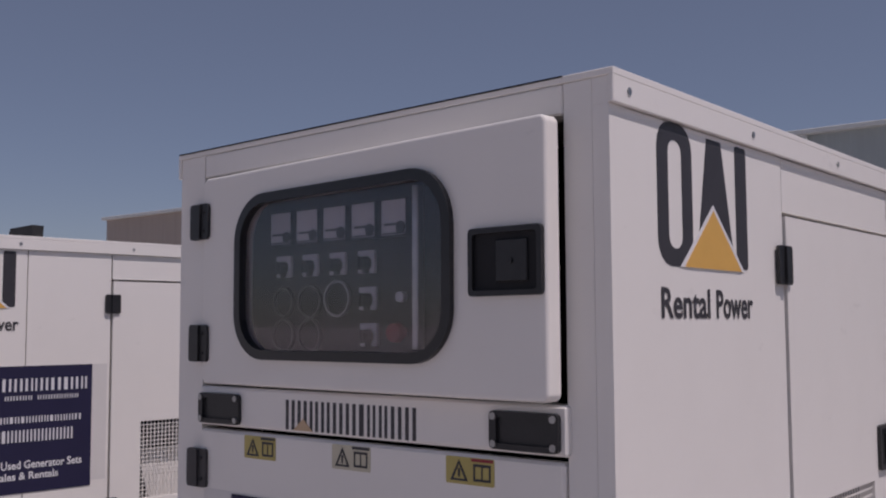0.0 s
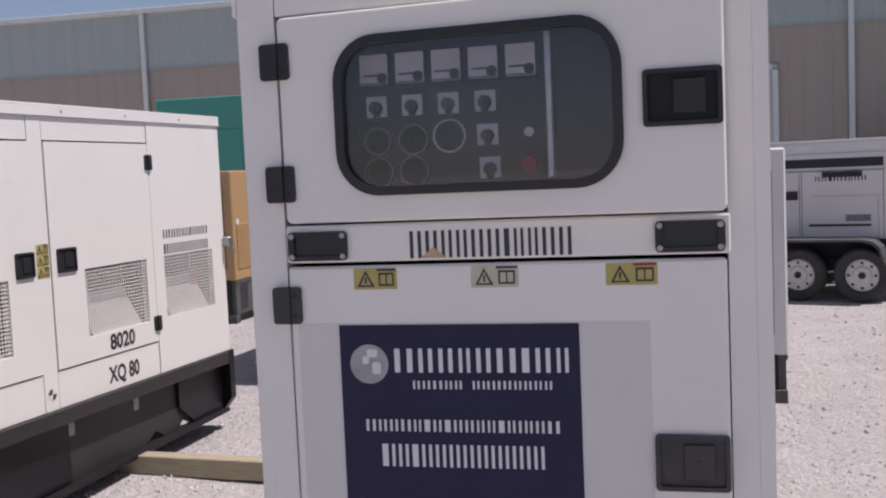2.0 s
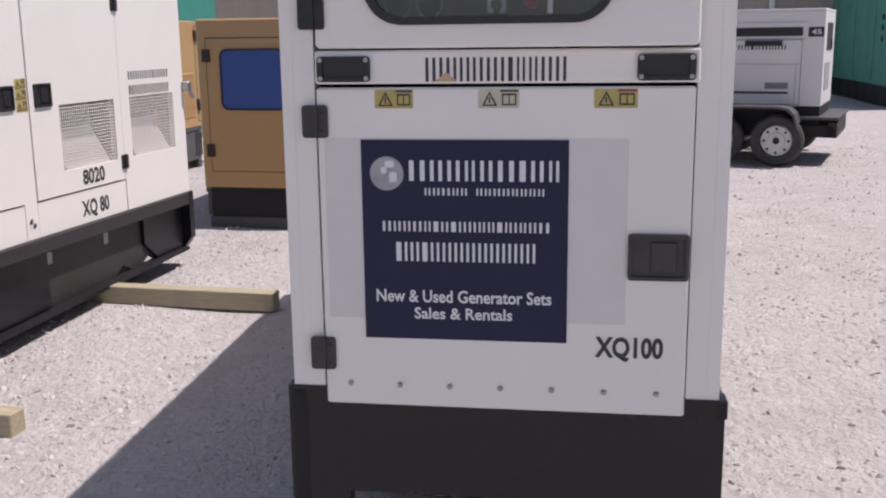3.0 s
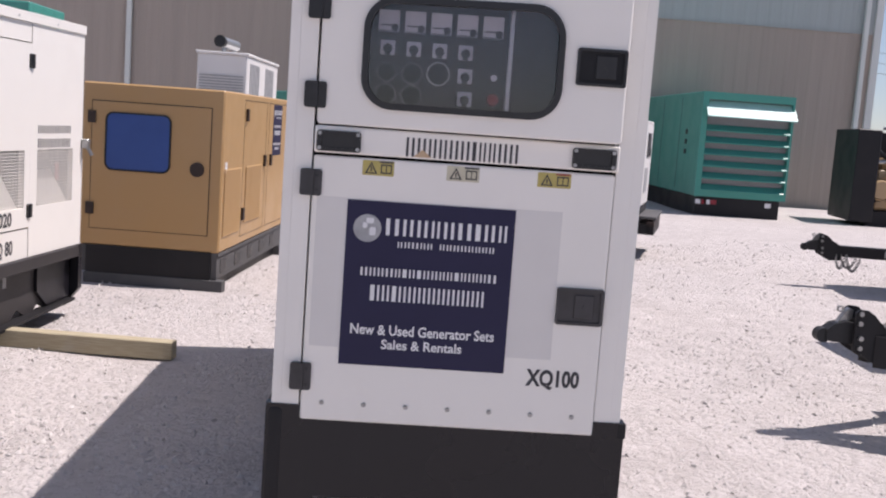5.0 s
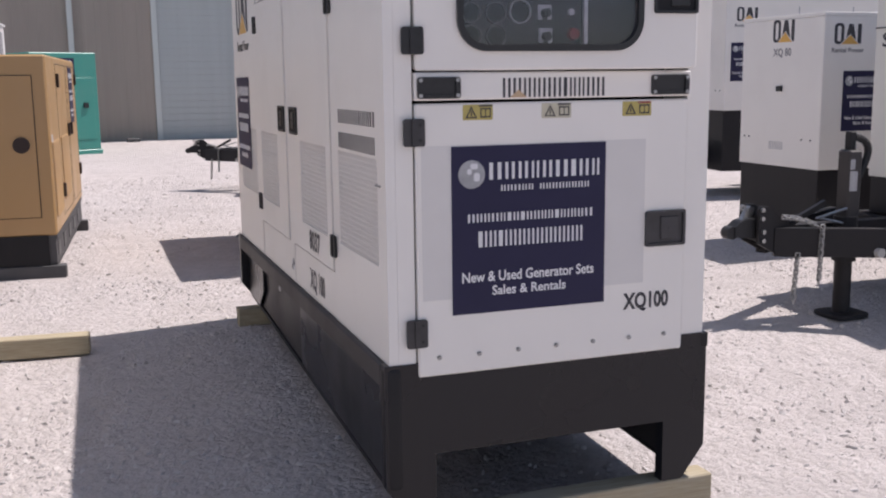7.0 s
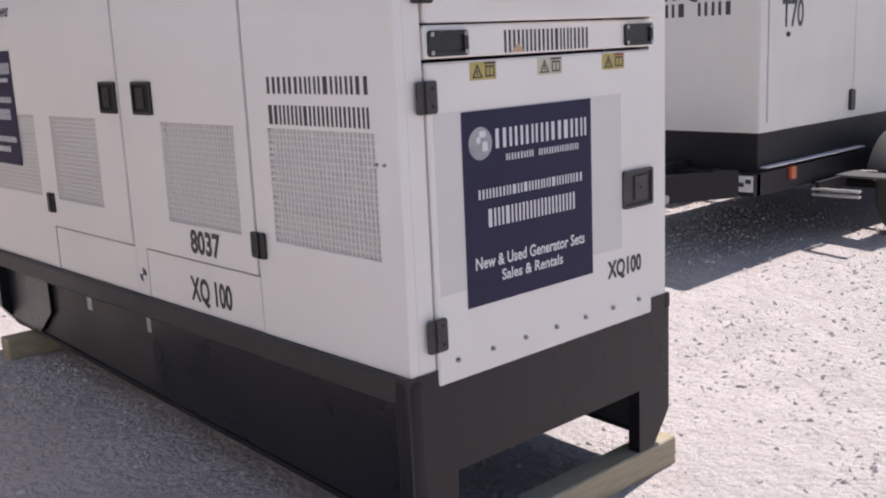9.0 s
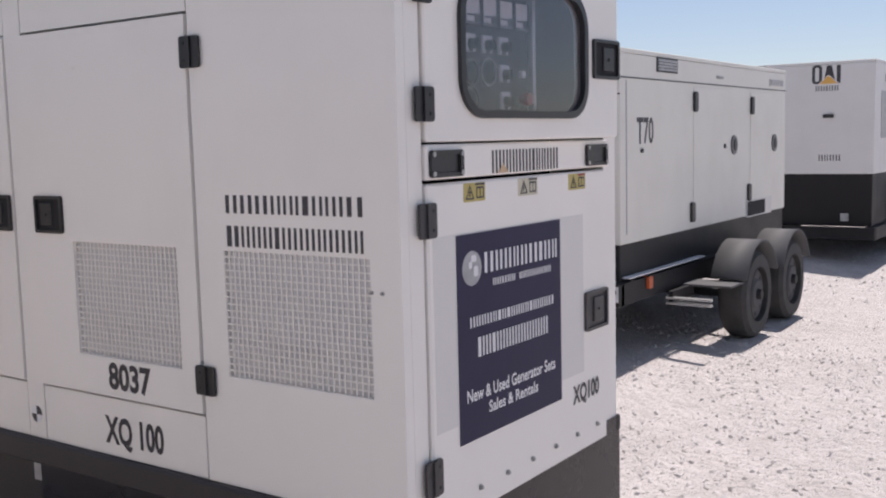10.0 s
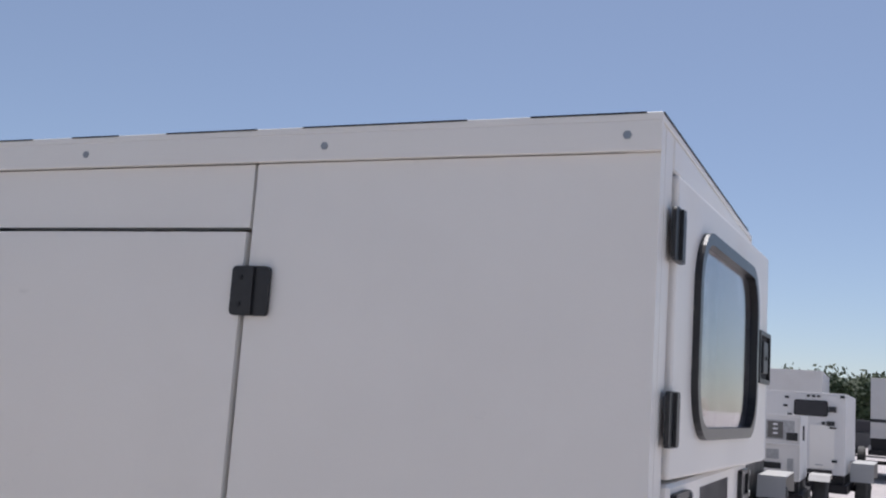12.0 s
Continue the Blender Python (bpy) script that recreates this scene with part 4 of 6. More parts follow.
def coupler(root, x, yc, z, k=1.0):
    """Bolted hitch at the drawbar's end x: two cheek plates, a low nose and a raised latch with its ring."""
    put = lambda d, u, v: (x + u * k, yc + d * k, z + v * k)
    cheek = [(-0.138, 0.0), (-0.14, 0.185), (-0.122, 0.203), (-0.078, 0.2), (-0.045, 0.178), (-0.012, 0.142), (0.03, 0.124), (0.09, 0.08), (0.09, -0.05), (-0.03, -0.06)]
    bm = bmesh.new()
    for d0, d1 in ((-0.075, -0.055), (0.055, 0.075)):
        prism(bm, cheek, put, d0, d1)
    prism(bm, [(-0.12, 0.01), (-0.12, 0.15), (0.05, 0.09), (0.05, -0.05)], put, -0.055, 0.055)
    cp = part("coupler", bm, BLACK, root, "black bolted coupler with a low nose")
    bm = bmesh.new()
    prism(bm, [(-0.13, 0.025), (-0.22, 0.03), (-0.26, 0.035), (-0.262, 0.09), (-0.225, 0.12), (-0.17, 0.135), (-0.13, 0.13)], put, -0.04, 0.04)
    cyl(bm, put(-0.03, -0.272, 0.058), put(0.03, -0.272, 0.058), 0.036 * k, n=16)
    part("nose", bm, RUBBER, cp)
    bm = bmesh.new()
    prism(bm, [(-0.205, 0.125), (-0.165, 0.19), (-0.15, 0.2), (-0.13, 0.19), (-0.135, 0.15), (-0.165, 0.12)], put, -0.018, 0.018)
    lt = part("latch", bm, STEEL, cp, "grey latch lever with a ring")
    bm = bmesh.new()
    n = 12
    ring = lambda r: [(-0.19 + r * math.cos(2 * math.pi * i / n), 0.192 + r * math.sin(2 * math.pi * i / n)) for i in range(n)]
    ring_prism(bm, ring(0.017), ring(0.01), put, -0.008, 0.008)
    part("ring", bm, STEEL, lt)
    for u, v in ((-0.118, 0.183), (-0.118, 0.135), (-0.108, 0.062), (-0.108, 0.013)):
        bm = bmesh.new()
        cyl(bm, put(-0.075, u, v), put(-0.088, u, v), 0.0125 * k, n=8)
        part("bolt", bm, STEEL, cp)


def jack(root, x, yc, z, top):
    """A screw jack on the drawbar: leg with foot, wide gear box with stickers, stem and bent hose."""
    bm = bmesh.new()
    cyl(bm, (x, yc - 0.08, 0.1), (x, yc - 0.08, z - 0.1), 0.048, n=20)
    cyl(bm, (x, yc - 0.08, z - 0.13), (x, yc - 0.08, z + 0.12), 0.066, n=20)
    jk = part("jack_leg", bm, BLACK, root, "black jack leg with a foot plate")
    bm = bmesh.new()
    prism(bm, rounded(x - 0.115, x + 0.125, yc - 0.19, yc + 0.03, 0.045, 2), lambda d, u, v: (u, v, 0.082 + d), 0, 0.025)
    part("foot_plate", bm, BLACK, jk)
    part("jack_head", boxes((x - 0.035, x + 0.055, yc - 0.13, yc - 0.03, top - 0.4, top), bevel=0.01), FENDER_DARK, jk)
    for v0, v1, w in ((-0.105, -0.05, 0.03), (-0.225, -0.115, 0.05)):
        part("sticker", boxes((x - 0.03, x - 0.03 + w, yc - 0.1335, yc - 0.1305, top + v0, top + v1)), GREY_LOGO, jk)
    part("stem", boxes((x - 0.005, x + 0.04, yc - 0.09, yc - 0.045, top - 0.01, top + 0.10), bevel=0.005), BLACK, jk)
    bm = bmesh.new()
    pts = [(x + 0.04 + 0.1 * math.sin(k / 16 * 2.7), yc - 0.07, top + 0.07 - 0.03 * k / 16 - 0.19 * (k / 16) ** 2) for k in range(17)]
    tube(bm, pts, 0.021)
    part("hose", bm, RUBBER, jk, "bent black hose")


def tongue(root, reach, yc, z, width, full=True):
    """Drawbar ahead of the body (towards -x), with coupler, jack and chains."""
    put = lambda d, u, v: (u, yc + d, v)
    n = -reach + (0.37 if full else 0.2)
    h = 0.08 if full else 0.055
    half = 0.04 if full else 0.065
    bm = bmesh.new()
    prism(bm, [(n, z - h * 0.6), (n + 0.1, z - h), (0.3, z - h), (0.3, z + h), (n, z + h)], put, -half, half)
    tg = part("drawbar", bm, BLACK, root)
    coupler(root, n + 0.02, yc, z - (0.0 if full else 0.04), 1.0)
    if not full:
        part("tool_box", boxes((-0.2, -0.005, yc - 0.1, yc + 0.1, z + h, z + h + 0.12), bevel=0.01), BLACK, root)
        part("sticker", boxes((-0.5, -0.16, yc - 0.0675, yc - 0.0655, z - 0.03, z + 0.035)), GREY_LOGO, tg)
        bm = boxes((-0.17, -0.08, yc - 0.1, yc - 0.02, 0.0, z - h))
        part("stand", bm, BLACK, root)
        for u, w, sag in ((0.05, 0.1, 0.13), (0.1, 0.16, 0.12), (0.16, 0.14, 0.15)):
            chain(tg, (n + u, yc - 0.07, z - 0.04), (n + u + w, yc - 0.075, z - 0.05), sag, 20)
        return
    arm = lambda u: 0.055 + (u - n) * (width * 0.5 - 0.055) / (-0.25 - n)
    for sd in (-1, 1):
        bm = bmesh.new()
        rod(bm, (n, yc + sd * 0.055, z), (-0.25, yc + sd * width * 0.5, z), 0.06, 0.157)
        part("side_bar", bm, BLACK, root)
    jack(root, -0.70, yc, z, 1.025)
    near = lambda u: yc - arm(u) - 0.045
    chain(tg, (n + 0.02, near(n), z + 0.14), (n + 0.2, near(n + 0.2) + 0.04, z + 0.09), -0.012, 10)
    chain(tg, (n + 0.2, near(n + 0.2), z + 0.095), (n + 0.19, near(n + 0.2), z - 0.22), 0.0, 14)
    chain(tg, (n + 0.09, near(n + 0.09), z - 0.06), (n + 0.07, near(n + 0.09), z - 0.33), 0.0, 12)
    bm = bmesh.new()
    rod(bm, (n + 0.13, yc - 0.02, z + 0.09), (n + 0.34, yc - 0.05, z + 0.2), 0.03, 0.03)
    part("stay", bm, BLACK, tg)
    for a, b in (((0.24, 0.12), (0.43, 0.17)), ((0.27, 0.12), (0.46, 0.075))):
        bm = bmesh.new()
        cyl(bm, (n + a[0], yc - 0.1, z + a[1]), (n + b[0], yc - 0.12, z + b[1]), 0.008, n=6)
        part("stay", bm, STEEL, tg)
    bm = bmesh.new()
    u = n + 0.47
    cyl(bm, (u, near(u) + 0.02, z - 0.05), (u, near(u) - 0.012, z - 0.05), 0.026, n=16)
    part("bolt_eye", bm, FENDER_GREY, tg)


def trailer_generator(m, label, ln, wd, z0, z1, zbase, reach, wheels, r, mat_=None, fend=None, decor=None, rim=None, zt=0.55, name="trailer_generator", track=0.22, frame_=True, lift=0.045):
    """Body from x 0 to ln and y 0 to wd over a black base; tongue towards -x; wheels on the -y and +y sides."""
    mat_ = mat_ or WHITE_COOL
    root = thing(name, m, label, "trailer generator", "parked trailer generators")
    part("body", boxes((0, ln, 0, wd, z0, z1 - 0.03), bevel=0.005), mat_, root)
    part("roof", boxes((-0.001, ln + 0.001, -0.001, wd + 0.001, z1 - 0.0285, z1), bevel=0.003), mat_, root)
    part("base_tank", boxes((0.01, ln - 0.01, 0.012, wd - 0.012, zbase, z0 + 0.004), bevel=0.006), BLACK, root)
    if frame_:
        bm = boxes((-0.1, ln + 0.15, -0.05, 0.05, zbase - 0.13, zbase + 0.004), (-0.1, ln + 0.15, wd - 0.05, wd + 0.05, zbase - 0.13, zbase + 0.004))
        box(bm, -0.14, -0.06, -0.05, wd + 0.05, zbase - 0.13, zbase + 0.002)
        box(bm, ln + 0.1, ln + 0.2, -0.05, wd + 0.05, zbase - 0.13, zbase + 0.002)
        part("chassis_frame", bm, BLACK, root)
    for x in wheels:
        bm = bmesh.new()
        cyl(bm, (x, -track, r + lift), (x, wd + track, r + lift), 0.035, n=10)
        part("axle", bm, BLACK, root)
        for s, yy in ((-1, -track), (1, wd + track)):
            wheel(root, x, yy, r + lift, r, 0.2, rim or FENDER, s)
            if fend:
                fender(root, x, yy - 0.125, yy + 0.125, r + lift, r + 0.065, fend)
    if reach:
        tongue(root, reach, wd / 2, zt, wd)
    if decor:
        decor(root)
    return root


def near_side():
    return lambda d, u, v: (u, -d, v)


def end_side():
    """Reading direction on the tongue end (-x face): runs towards -y."""
    return lambda d, u, v: (-d, -u, v)


def side_door(root, put, u0, u1, v0, v1):
    bm = bmesh.new()
    o = [(u0, v0), (u1, v0), (u1, v1), (u0, v1)]
    g = 0.006
    i = [(u0 + g, v0 + g), (u1 - g, v0 + g), (u1 - g, v1 - g), (u0 + g, v1 - g)]
    ring_prism(bm, o, i, put, 0.0, 0.0015)
    d = part("door_seam", bm, PLASTIC, root)
    return d


def small_box(name, root, put, u0, u1, v0, v1, mat_, depth=0.02, label="", r=0.0):
    bm = bmesh.new()
    prism(bm, rounded(u0, u1, v0, v1, r, 4) if r else [(u0, v0), (u1, v0), (u1, v1), (u0, v1)], put, 0.0, depth)
    return part(name, bm, mat_, root, label)


def oval(name, root, put, u, v, ru, rv, mat_, depth=0.012):
    bm = bmesh.new()
    prism(bm, [(u + ru * math.cos(math.pi * i / 10), v + rv * math.sin(math.pi * i / 10)) for i in range(20)], put, 0.0, depth)
    return part(name, bm, mat_, root)


def decor_quiet(root):
    """Markings and fittings of the large trailer set."""
    p, e = near_side(), end_side()
    bm = boxes((0.0, 3.39, -0.004, 0.0, 1.815, 1.823))
    part("roof_joint", bm, PLASTIC, root)
    bm = boxes((-0.004, 0.0, 0.0, 1.06, 1.715, 1.723))
    part("roof_joint", bm, PLASTIC, root)
    for u in (0.18,):
        letters("unit_lettering", "T70", (u + 0.06, u + 0.32, 1.41, 1.58), p, INK, root)
    letters("class_lettering", "SUPER QUIET", (-1.0, -0.1, 1.60, 1.69), e, INK, root)
    bars("unit_line", (1, 1, 1, 0.6, 0, 1, 1, 0.5), (-0.85, -0.2, 1.50, 1.58), e, INK, root)
    oval("plug", root, p, 0.31, 1.37, 0.014, 0.014, RUBBER)
    for u, v in ((1.22, 1.69), (2.46, 1.68), (1.17, 0.92), (2.40, 0.99)):
        small_box("hinge", root, p, u - 0.03, u + 0.03, v - 0.07, v + 0.07, PLASTIC, 0.02, "", 0.02)
    for u in (2.03, 3.05):
        oval("round_handle", root, p, u, 1.375, 0.062, 0.072, RING, 0.016)
        oval("latch", root, p, u + 0.008, 1.375, 0.035, 0.045, PLASTIC, 0.022)
    oval("plug", root, p, 1.83, 1.37, 0.018, 0.018, RUBBER)
    small_box("outlet_recess", root, p, 2.35, 3.0, 0.79, 0.93, WHITE_OLD, 0.006)
    small_box("outlet", root, p, 2.37, 2.82, 0.80, 0.915, DARK, 0.008)
    for u0, u1, v0, v1, rim in ((0.55, 0.9, 1.87, 1.965, PLASTIC), (1.66, 1.8, 1.865, 1.885, GREY_LOGO), (2.92, 3.3, 1.85, 1.91, WHITE_OLD)):
        vent = small_box("vent", root, p, u0, u1, v0, v1, rim, 0.006)
        for k in range(4):
            v = v0 + (v1 - v0) * (0.12 + 0.2 * k)
            small_box("slat", vent, p, u0 + 0.02, u1 - 0.02, v, v + (v1 - v0) * 0.14, GREY_LOGO, 0.012)
    bm = boxes((0.08, 0.09, -0.0035, 0.0, 0.86, 1.8))
    part("panel_joint", bm, GREY_LOGO, root)
    # White strip drawn in for the lit edge of the frame's flange.
    small_box("stripe", root, p, 0.02, 1.3, 0.594, 0.601, LETTER, 0.053)
    small_box("plate", root, e, -0.075, 0.048, 0.47, 0.565, LETTER, 0.145)
    small_box("plate_line", root, e, -0.06, -0.01, 0.50, 0.525, INK, 0.147)
    small_box("plate_line", root, e, 0.0, 0.036, 0.52, 0.545, INK, 0.147)
    small_box("marker_lamp", root, p, 0.27, 0.33, 0.50, 0.575, ORANGE, 0.07, "orange marker lamp", 0.01)
    part("step", boxes((0.84, 1.1, -0.40, -0.06, 0.445, 0.46), bevel=0.003), FENDER, root, "dusty step plate before the fender")
    for z in (0.368, 0.402):
        part("step_tread", boxes((0.51, 0.55, -0.38, -0.08, z, z + 0.014)), ALU, root)
    part("step_bracket", boxes((0.53, 0.9, -0.12, -0.09, 0.375, 0.452)), BLACK, root)
    for u0, u1 in ((1.20, 2.14), (2.44, 3.20)):
        bm = bmesh.new()
        slab(bm, p, 0.0, 0.004, u0, u1, 0.86, 1.79, 0.0015)
        part("side_door", bm, WHITE_CREAM, root)


def small_set(m, label, wd, ln, z0, z1, zbase, model, end, side, sign, wheels, reach):
    """A compact rental set: white body on a tall black base; end and side give the emblem's corner, sign the sign's corner and size."""
    root = trailer_generator(m, label, ln, wd, z0, z1, zbase, 0, wheels, 0.3, WHITE, None, None, None, frame_=False)
    p, e = near_side(), end_side()
    w, h = 0.265, 0.17
    emblem(root, e, end[0], end[0] + w, end[1], end[1] + h)
    letters("model_lettering", model, (end[0] + 0.01, end[0] + 0.22, end[1] - 0.105, end[1] - 0.045), e, FADED_INK, root)
    small_box("latch", root, e, end[0] + 0.08, end[0] + 0.135, end[1] - 0.37, end[1] - 0.33, PLASTIC, 0.02)
    bars("unit_line", (1, 0.8, 1, 1), (end[0], end[0] + 0.16, z0 + 0.13, z0 + 0.19), e, GREY_LOGO, root)
    for u in (-wd + 0.06, -wd + 0.12, -0.2, -0.1):
        small_box("rivet", root, e, u, u + 0.012, z0 + 0.21, z0 + 0.222, PLASTIC, 0.006)
    emblem(root, p, side[0], side[0] + 0.26, side[1], side[1] + 0.15)
    letters("rental_lettering", "Rental Power", (side[0] - 0.02, side[0] + 0.27, side[1] - 0.06, side[1] - 0.025), p, FADED_INK, root)
    sales_sign(root, p, sign[0], sign[0] + sign[2], sign[1], sign[1] + sign[2], 0.001)
    for u in (0.85, 1.5):
        part("panel_joint", boxes((u, u + 0.008, -0.004, 0.0, z0 + 0.1, z1 - 0.1)), GREY_LOGO, root)
    if not wheels:
        for y in (0.04, wd - 0.14):
            part("skid_rail", boxes((0.02, ln - 0.02, y, y + 0.1, -0.03, zbase + 0.002), bevel=0.004), BLACK, root)
    if reach:
        tongue(root, reach, wd / 2, 0.40, wd, False)
    return root


trailer_generator(pose(3.9, 1.28, 0.035), "large white trailer generator with tandem wheels and dusty fenders", 3.39, 1.06, 0.80, 1.995, 0.57, 1.53,
                  (1.40, 2.25), 0.31, WHITE_CREAM, FENDER, decor_quiet, None, 0.535, track=0.31, lift=0.022)
small_set(pose(4.29, 3.27, 0.14), "white rental generator with a navy sales sign on a black base", 0.95, 2.3, 0.635, 1.78, 0.14, "XQ 80", (-0.575, 1.58), (0.09, 1.55), (0.187, 0.918, 0.44), (), 0)
small_set(pose(5.76, 6.55, 0.14, 0, 0, -8), "white trailer generator on a tall black base", 0.98, 2.5, 0.96, 2.16, 0.30, "XQ 80", (-0.684, 1.894), (0.124, 1.906), (0.068, 1.273, 0.41), (1.2, 1.95), 1.24)


def square_fender(root, x0, x1, y0, y1, z0, z1):
    """A flat-topped sheet fender with a raked front plate."""
    put = lambda d, u, v: (u, d, v)
    t = 0.012
    out = [(x0, z0), (x0 + 0.09, z1), (x1 - 0.09, z1), (x1, z0)]
    inn = [(x1 - t, z0), (x1 - 0.09 - t, z1 - t), (x0 + 0.09 + t, z1 - t), (x0 + t, z0)]
    bm = bmesh.new()
    prism(bm, out + inn, put, y0, y1)
    part("fender", bm, FENDER_GREY, root, "flat-topped dusty grey fender")


def decor_row(root):
    square_fender(root, 1.32, 2.74, -0.37, -0.06, 0.62, 0.86)
    p, e = near_side(), end_side()
    emblem(root, e, -0.64, -0.325, 1.935, 2.135)
    bars("model_line", (1, 1, 0.4, 1, 1), (-0.6, -0.37, 1.86, 1.915), e, INK, root)
    small_box("latch", root, e, -0.52, -0.41, 1.575, 1.615, PLASTIC, 0.02)
    bars("unit_line", (1, 0.8, 1, 1), (-0.56, -0.34, 1.12, 1.185), e, INK, root)
    small_box("vent", root, p, 0.3, 0.62, 1.35, 1.85, GREY_LOGO, 0.006)
    for u in (0.9, 1.6):
        small_box("panel", root, p, u, u + 0.4, 1.2, 1.7, WHITE_OLD, 0.006)
    for u, v in ((0.5, 1.95), (1.9, 1.95), (0.7, 1.2), (1.95, 1.25)):
        small_box("latch", root, p, u, u + 0.08, v, v + 0.08, PLASTIC, 0.02)
    oval("handle", root, p, 1.25, 1.6, 0.08, 0.08, PLASTIC)
    small_box("plate", root, e, -0.42, -0.2, 0.33, 0.40, LETTER, 0.03)
    small_box("lamp", root, e, -0.32, -0.24, 0.48, 0.56, GREY_LOGO, 0.03)


trailer_generator(pose(9.5, 1.0, 0.06), "white trailer generator on a deep black base with square fenders", 2.9, 1.3, 0.98, 2.17, 0.42, 0,
                  (1.75, 2.3), 0.34, WHITE_COOL, None, decor_row, None, lift=0.035)


def decor_small(root):
    e, p = end_side(), near_side()
    square_fender(root, 0.58, 1.42, -0.36, -0.08, 0.66, 0.74)
    for y0, y1 in ((0.0, 0.03), (0.47, 0.5)):
        part("edge_post", boxes((-0.012, 0.0, y0, y1, 0.68, 1.5)), WHITE_OLD, root)
    part("ledge", boxes((-0.03, 0.0, 0.0, 1.1, 1.13, 1.155), bevel=0.004), WHITE_COOL, root)
    sc = small_box("screen", root, e, -0.45, -0.075, 1.2, 1.46, GREY_LOGO, 0.01)
    small_box("meter_board", sc, e, -0.42, -0.22, 1.22, 1.44, DUCT, 0.014)
    for v in (1.27, 1.33, 1.39):
        small_box("meter", sc, e, -0.35, -0.29, v, v + 0.025, LETTER, 0.018)
    small_box("socket", root, e, -0.175, -0.035, 1.2, 1.3, PLASTIC, 0.02)
    small_box("plate", root, e, -0.43, -0.27, 0.94, 1.07, GREY_LOGO, 0.01)
    small_box("louvre", root, e, -0.46, -0.24, 0.815, 0.895, PLASTIC, 0.01)
    small_box("panel", root, e, -0.157, -0.08, 0.76, 0.96, GREY_LOGO, 0.01)
    small_box("latch", root, p, 0.5, 0.6, 1.2, 1.4, PLASTIC, 0.02)


trailer_generator(pose(13.2, 0.63, 0.08), "small white trailer unit with a control window", 1.6, 1.15, 0.66, 1.54, 0.5, 0, (1.0,), 0.32, WHITE_COOL, None, decor_small, None)


def decor_tall(root):
    e = end_side()
    square_fender(root, 0.42, 2.3, -0.42, -0.06, 0.5, 0.8)
    w = small_box("window", root, e, -0.8, -0.27, 1.53, 1.79, RUBBER, 0.015, "dark window in a rubber frame", 0.04)
    small_box("pane", w, e, -0.78, -0.29, 1.55, 1.77, PANEL, 0.02, "", 0.03)
    for u0, u1, v0, v1 in ((-0.26, -0.14, 1.61, 1.7), (-0.285, -0.165, 1.39, 1.46), (-0.36, -0.31, 1.4, 1.45), (-0.24, -0.14, 1.34, 1.37), (-0.2, -0.12, 0.8, 0.84)):
        small_box("latch", root, e, u0, u1, v0, v1, PLASTIC, 0.025)
    for u in (-0.6, -0.52, -0.44):
        small_box("lamp", root, e, u, u + 0.05, 1.84, 1.875, PLASTIC, 0.02)
    for u, v in ((-0.95, 1.8), (-0.97, 1.66), (-0.9, 1.52), (-0.08, 1.85)):
        small_box("hinge", root, e, u, u + 0.07, v, v + 0.035, PLASTIC, 0.02)
    d = small_box("lower_door", root, e, -0.545, -0.165, 0.7, 1.39, WHITE, 0.014)
    small_box("door_plate", d, e, -0.45, -0.33, 0.74, 0.755, GREY_LOGO, 0.018)
    small_box("belt", root, e, -0.59, -0.19, 0.61, 0.675, PLASTIC, 0.012)


trailer_generator(pose(16.6, 0.15, 0.1, 0, 0, -2), "tall white trailer unit with a dark window", 3.0, 1.35, 0.6, 1.92, 0.45, 0, (0.9, 1.8), 0.33, WHITE_COOL, None, decor_tall, None, lift=0.02)
trailer_generator(pose(24.0, 0.83, 0.1), "weathered grey-white trailer unit behind the others", 4.0, 2.0, 1.0, 2.6, 0.6, 0, (1.5, 2.4), 0.4, WHITE_OLD, None, None, None, lift=0.02)
trailer_generator(pose(27.0, -3.3, 0.1), "white box trailer with a dark waist line", 5.0, 3.1, 1.1, 2.62, 0.8, 0, (1.5, 2.4), 0.4, WHITE_OLD, None,
                  lambda root: small_box("waist_line", root, end_side(), -3.1, 0.0, 1.5, 1.58, PLASTIC, 0.01), None, lift=0.02)


